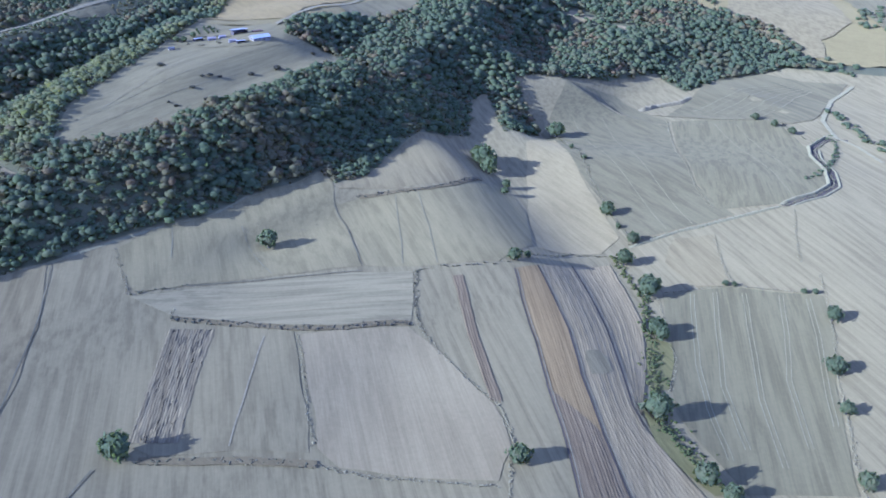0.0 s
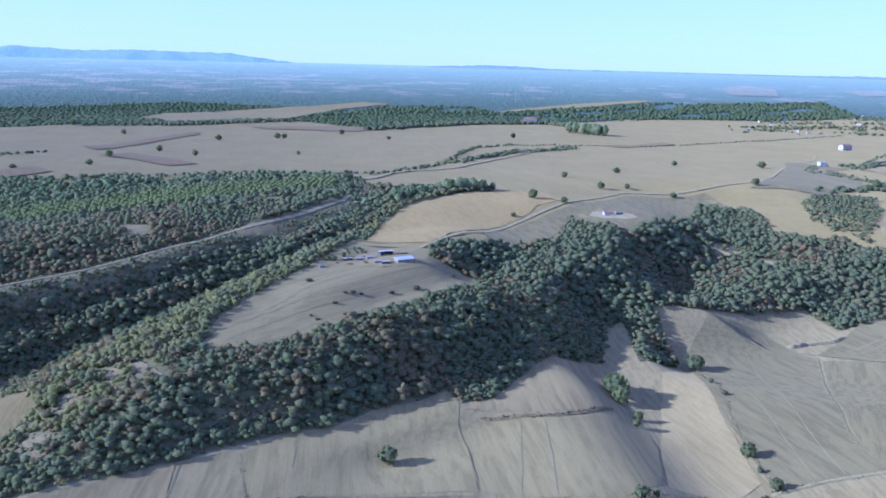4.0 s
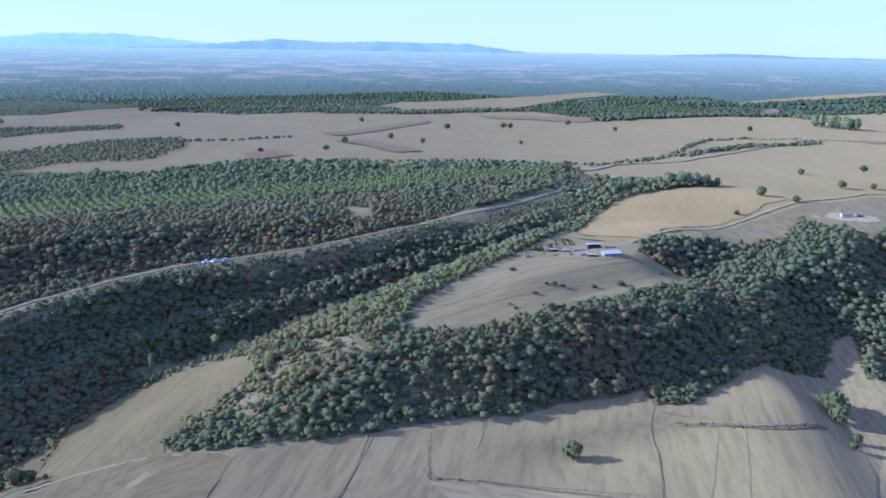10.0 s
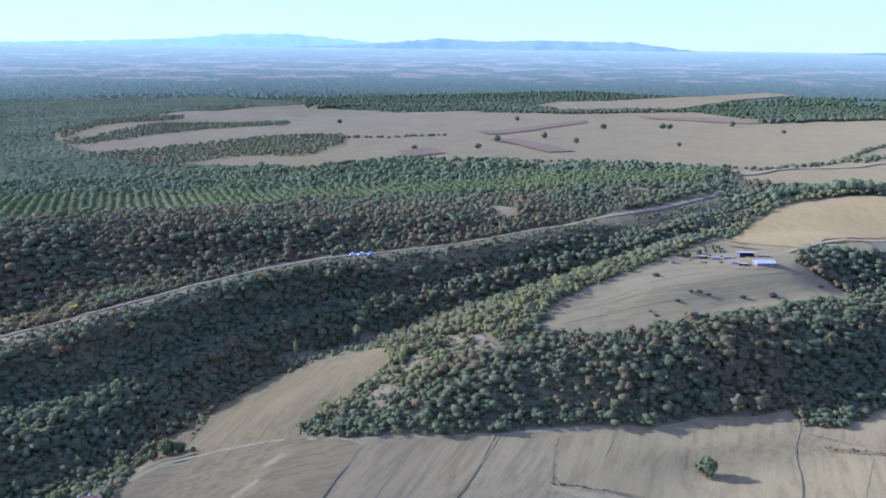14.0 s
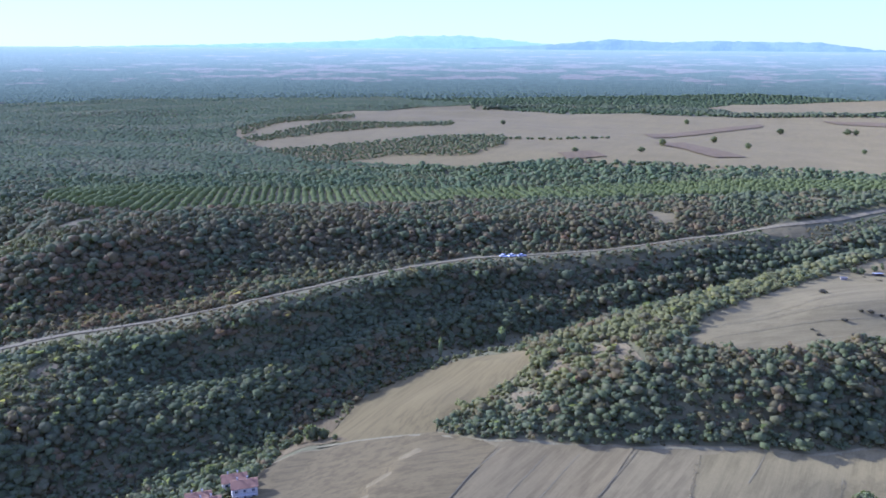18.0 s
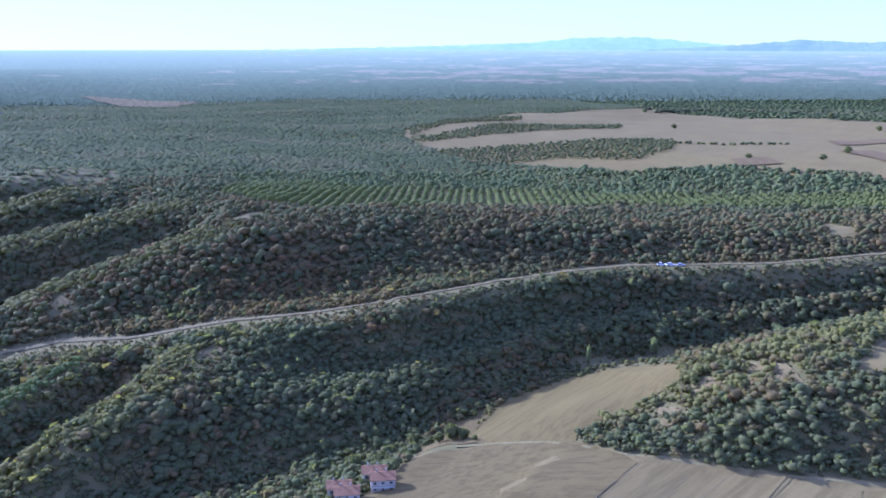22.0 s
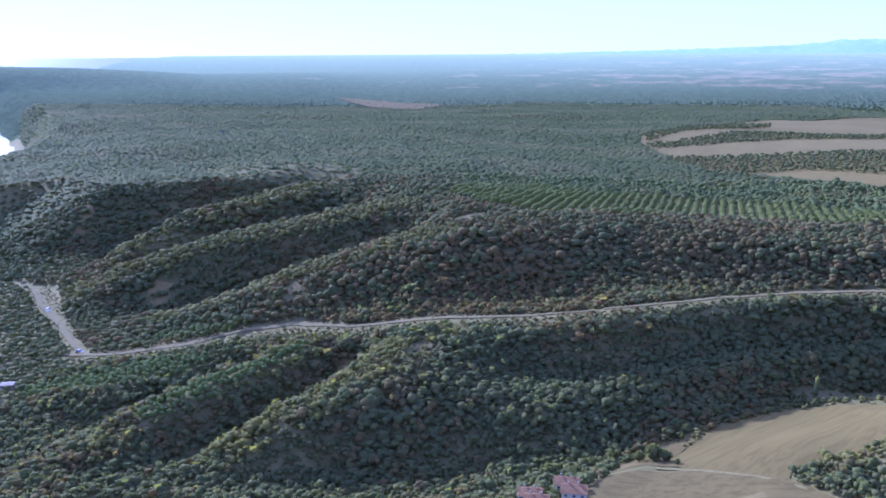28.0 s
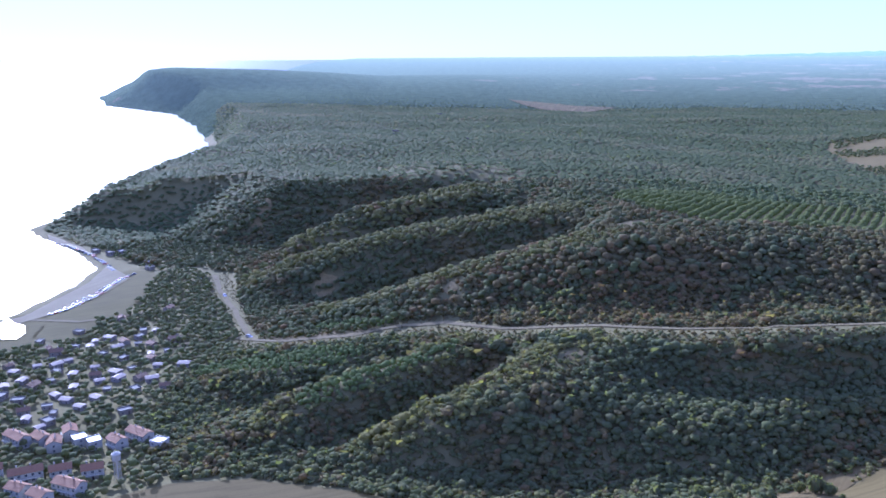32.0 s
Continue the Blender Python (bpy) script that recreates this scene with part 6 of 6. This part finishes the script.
# slender white towers of the town
for x, y, high in ((748, 1991, 26), (894, 2199, 24)):
    spike = new("slender_tower")
    spike.matrix_basis = pose(x, y, float(land(x, y)))
    for name, rings, mat in (("shaft", ((-1, 1.9), (high * 0.1, 1.7), (high * 0.66, 1.4)), WHITE), ("balcony", ((high * 0.66, 1.4), (high * 0.69, 2.3), (high * 0.73, 2.3)), WHITE), ("upper_shaft", ((high * 0.73, 1.3), (high * 0.86, 1.25)), WHITE), ("cap", ((high * 0.86, 1.5), (high, 0.05)), TIN)):
        bm = bmesh.new()
        for (z0, r0), (z1, r1) in zip(rings, rings[1:]):
            limb(bm, (0, 0, z0), (0, 0, z1), r0, r1, 12)
        part(name, bm, mat, spike)
    tagged(spike, "slender white tower with a balcony and pointed cap", "tower", "towers of the distant town")

# water tower of the village
tower = new("water_tower")
tower.matrix_basis = pose(-322, -66, float(land(-322, -66)))
bm = bmesh.new()
bmesh.ops.create_cone(bm, segments=18, radius1=1.7, radius2=2.0, depth=3.0, cap_ends=True, matrix=Matrix.Translation((0, 0, 11)))
part("tank", bm, WHITE, tower)
bm = bmesh.new()
bmesh.ops.create_cone(bm, segments=18, radius1=2.1, radius2=0.3, depth=1.0, cap_ends=True, matrix=Matrix.Translation((0, 0, 13)))
part("cap", bm, WHITE, tower)
for k in range(4):
    bm = bmesh.new()
    a = radians(45 + 90 * k)
    limb(bm, (1.7 * math.cos(a), 1.7 * math.sin(a), -0.5), (1.4 * math.cos(a), 1.4 * math.sin(a), 9.6), 0.16, 0.14)
    part("leg", bm, WHITE, tower)
bm = bmesh.new()
limb(bm, (0, 0, -0.5), (0, 0, 9.6), 0.4, 0.4, 8)
part("riser_pipe", bm, WHITE, tower)
tagged(tower, "white concrete water tower on four legs", "water tower")
discard(COTTAGE, BLOCK, LONG, VILLA)

# ---------- the hill farm ----------
def open_barn(x, y, turn, size, label, category):
    """An open-fronted barn: planked walls, posts along the front, a lean-to metal roof."""
    barn = new(category)
    barn.matrix_basis = pose(x, y, float(land(x, y)), 0, 0, turn) @ Matrix.Scale(size, 4)
    bm = bmesh.new()
    block(bm, -6.5, 6.5, 3.8, 4.0, -1, 3.75)
    block(bm, -6.5, -6.3, -4, 4, -1, 3.4)
    block(bm, 6.3, 6.5, -4, 4, -1, 3.4)
    part("wall", bm, WOODEN, barn)
    for k in range(5):
        x = -6.2 + k * 3.1
        box_part("post", (x - 0.12, x + 0.12, -4, -3.76, -0.5, 4.8), WOODEN, barn)
    bm = bmesh.new()
    v = [bm.verts.new(p) for p in ((-7, -4.6, 4.9), (7, -4.6, 4.9), (7, 4.6, 3.7), (-7, 4.6, 3.7), (-7, -4.6, 5.05), (7, -4.6, 5.05), (7, 4.6, 3.85), (-7, 4.6, 3.85))]
    for f in ((0, 3, 2, 1), (4, 5, 6, 7), (0, 1, 5, 4), (1, 2, 6, 5), (2, 3, 7, 6), (3, 0, 4, 7)):
        bm.faces.new([v[k] for k in f])
    part("roof", bm, METAL, barn, "pale sheet-metal lean-to roof")
    return tagged(barn, label, category)


open_barn(-88, 488, 32, 0.62, "open dark barn under a pale metal roof", "barn")
open_barn(-108, 474, 40, 0.36, "small open shelter with a tin roof in the farmyard", "shelter")
open_barn(-83, 463, 25, 0.34, "low lean-to shed in front of the barn", "shed")
stack = new("brick_stack")
stack.matrix_basis = pose(-78, 491, float(land(-78, 491)), 0, 0, 30)
for k in range(4):
    box_part("brick_row", (-3 + k * 1.5, -1.7 + k * 1.5, -1.2, 1.2, -0.3, 0.9 - 0.15 * (k % 2)), TILE_OLD, stack)
tagged(stack, "low stack of reddish bricks beside the barn", "brick stack")
stable = house(13, 7.5, 2.0, 1.5, CREAM, METAL, 1, chimneys=0)
build(stable, -74, 471, 36, "long white stable with a shiny metal roof", category="stable", size=0.76)
build(GREYBOX, -101, 476, 20, "small grey block shed beside the barn", category="shed", size=0.5)
build(GREYBOX, -88, 466, 20, "small grey shed against the barn", category="shed", size=0.45)
build(GREYBOX, -96, 480, 30, "tin-roofed shelter beside the track", category="shed", size=0.45)
build(SHACK, -118, 455, 30, "tiny white hut at the edge of the gorge", category="hut", size=0.4)
build(SHACK, -440, 306, 30, "small white hut in the scrub", category="hut", size=0.4)
for x, y in ((-744, 208), (-1790, 235), (-1378, 116), (-1209, 212)):
    build(SHACK, x, y, 30, "small white hut on the wooded plateau", "white huts on the plateau", "hut", 0.8)
discard(stable, GREYBOX, SHACK)
for k, (x, y, s) in enumerate([(-100, 476, 2.6), (-106, 482, 1.8), (-97, 470, 1.8), (-104, 464, 3.0), (-100, 484, 2.2), (-112, 466, 1.8), (-95, 466, 2.4), (-80, 466, 1.6), (-76, 468, 1.4), (-92, 482, 1.5)]):
    v, f = crown(200 + k, 30, 7, 0.5)
    heap = new("heap", mesh_of("heap", v * (s * 2, s * 1.4, s), f, (SHRUB, DITCH)[k % 2], False))
    heap.matrix_basis = pose(x, y, float(land(x, y)), 0, 0, k * 50)
    tagged(heap, "low heap of earth and dry brushwood", "heap", "heaps in the farmyard")


# ---------- vehicles ----------
def car_template(material):
    root = new("car")
    bm = bmesh.new()
    prof = [(-2.1, 0.35), (2.1, 0.35), (2.15, 0.7), (1.9, 0.85), (0.95, 0.95), (-1.75, 0.98), (-2.1, 0.85)]
    for pr, hw, nm, mat in ((prof, 0.86, "body", material), ([(-1.7, 0.97), (0.95, 0.94), (0.35, 1.42), (-1.35, 1.45)], 0.74, "cabin", GLASS)):
        bm = bmesh.new()
        a = [bm.verts.new((x, -hw, z)) for x, z in pr]
        b = [bm.verts.new((x, hw, z)) for x, z in pr]
        bm.faces.new(a)
        bm.faces.new(b[::-1])
        for k in range(len(pr)):
            bm.faces.new((a[k], b[k], b[(k + 1) % len(pr)], a[(k + 1) % len(pr)]))
        part(nm, bm, mat, root)
    box_part("roof", (-1.3, 0.3, -0.7, 0.7, 1.43, 1.50), material, root)
    for x in (-1.3, 1.3):
        for y in (-0.8, 0.8):
            bm = bmesh.new()
            bmesh.ops.create_cone(bm, segments=10, radius1=0.33, radius2=0.33, depth=0.2, cap_ends=True, matrix=pose(x, y, 0.33, 90))
            part("wheel", bm, RUBBER, root)
    return root


CARS = [car_template(m) for m in CAR_PAINTS]
for i, (l, gap) in enumerate((([(-600, -184), (-612, -174), (-649, -162), (-692, -158), (-712, -150)], 4.6), ([(-606, -180), (-655, -166), (-700, -158)], 7.5), ([(-860, -262), (-843, -244), (-796, -208), (-732, -172)], 7))):
    for k, (x, y) in enumerate(along(l, gap, 5 + i, 0.5)[0]):
        build(CARS[(k * 7 + k // 4) % 4], x, y, 115 + (k * 31) % 25, ("parked white car beside the beach", "parked silver car beside the beach", "parked dark car beside the beach", "parked red car beside the beach")[(k * 7 + k // 4) % 4], "cars parked along the beach", "car")
for k, (x, y, a) in enumerate([(-626, -61, 20), (-515, -30, 50), (-289, 397, 60), (-284, 400, 60), (-293, 394, 50), (-690, -86, 10), (-684, -90, 0), (-678, -88, 20)]):
    build(CARS[k % 2], x, y, a, "white or silver car standing on the gravel", "cars beside the road", "car", 1.2)
discard(*CARS)

# ---------- beach, pond and village trees ----------
field([(-590, -212), (-600, -203), (-690, -183), (-752, -183), (-832, -228), (-905, -285), (-880, -275), (-800, -212), (-735, -172), (-700, -150), (-640, -162), (-600, -182), (-580, -200)], SAND, "pale sandy beach", 8, 0.7)
FLATS = [(-526, -157), (-537, -143), (-564, -140), (-575, -146), (-592, -127), (-618, -126), (-659, -129), (-697, -130), (-723, -139), (-730, -158), (-701, -166), (-667, -175), (-630, -181), (-606, -186), (-576, -180), (-540, -178)]
field(FLATS, GRASSY, "dry grassy flat behind the beach", 6, 0.3, 6)
field([(-606, -222), (-520, -222), (-518, -165), (-540, -176), (-576, -178), (-604, -190)], GRASSY, "dry grass round the pond", 6, 0.3, 3)
pond = patch("pond", [(-590, -211), (-579, -203), (-570, -192), (-553, -186), (-540, -187), (-542, -198), (-560, -212)], SEA, 6, 0.0)
level = max(v.co.z for v in pond.data.vertices) + 0.9
for v in pond.data.vertices:
    v.co.z = level
tagged(pond, "still bright pond behind the beach", "pond", kind="structure")
tagged(ribbon("road", [(-591, -205), (-576, -157), (-586, -130), (-591, -113)], 4, GRAVEL, 0.6), "unpaved track to the beach", "road", kind="structure")
x, y = scatter(VILLAGE, [FLATS, [(-600, -230), (-510, -230), (-520, -157), (-576, -178), (-606, -186)], [(-590, -178), (-600, -195), (-690, -185), (-770, -190), (-790, -175), (-735, -148), (-715, -126), (-646, -131)], FOOT_FIELD, [(-590, -212), (-832, -228), (-905, -290), (-880, -290), (-740, -200), (-560, -300), (-500, -300)]], 5.0, 9)
spots = np.array(SPOTS + [(-326, -106), (-328, -92), (-327, -78), (-311, -83), (-309, -103), (-302, -92), (-366, -124), (-366, -113), (-374, -102), (-360, -105), (-360, -76), (-367, -67), (-312, -120), (-330, -122), (-345, -135), (-365, -95), (-361, -87), (-355, -55), (-322, -66)])
k = (np.min(np.hypot(x[:, None] - spots[None, :, 0], y[:, None] - spots[None, :, 1]), 1) > 6.4) & (line_dist(x, y, ROAD)[0] > 5) & (shore_side(x, y) > 22) & (rng.uniform(size=len(x)) < 0.9)
wood("woodland", x[k], y[k], rng.uniform(5.6, 9.6, k.sum()), PLAIN, OAK, 0.05, "green garden trees between the village houses")
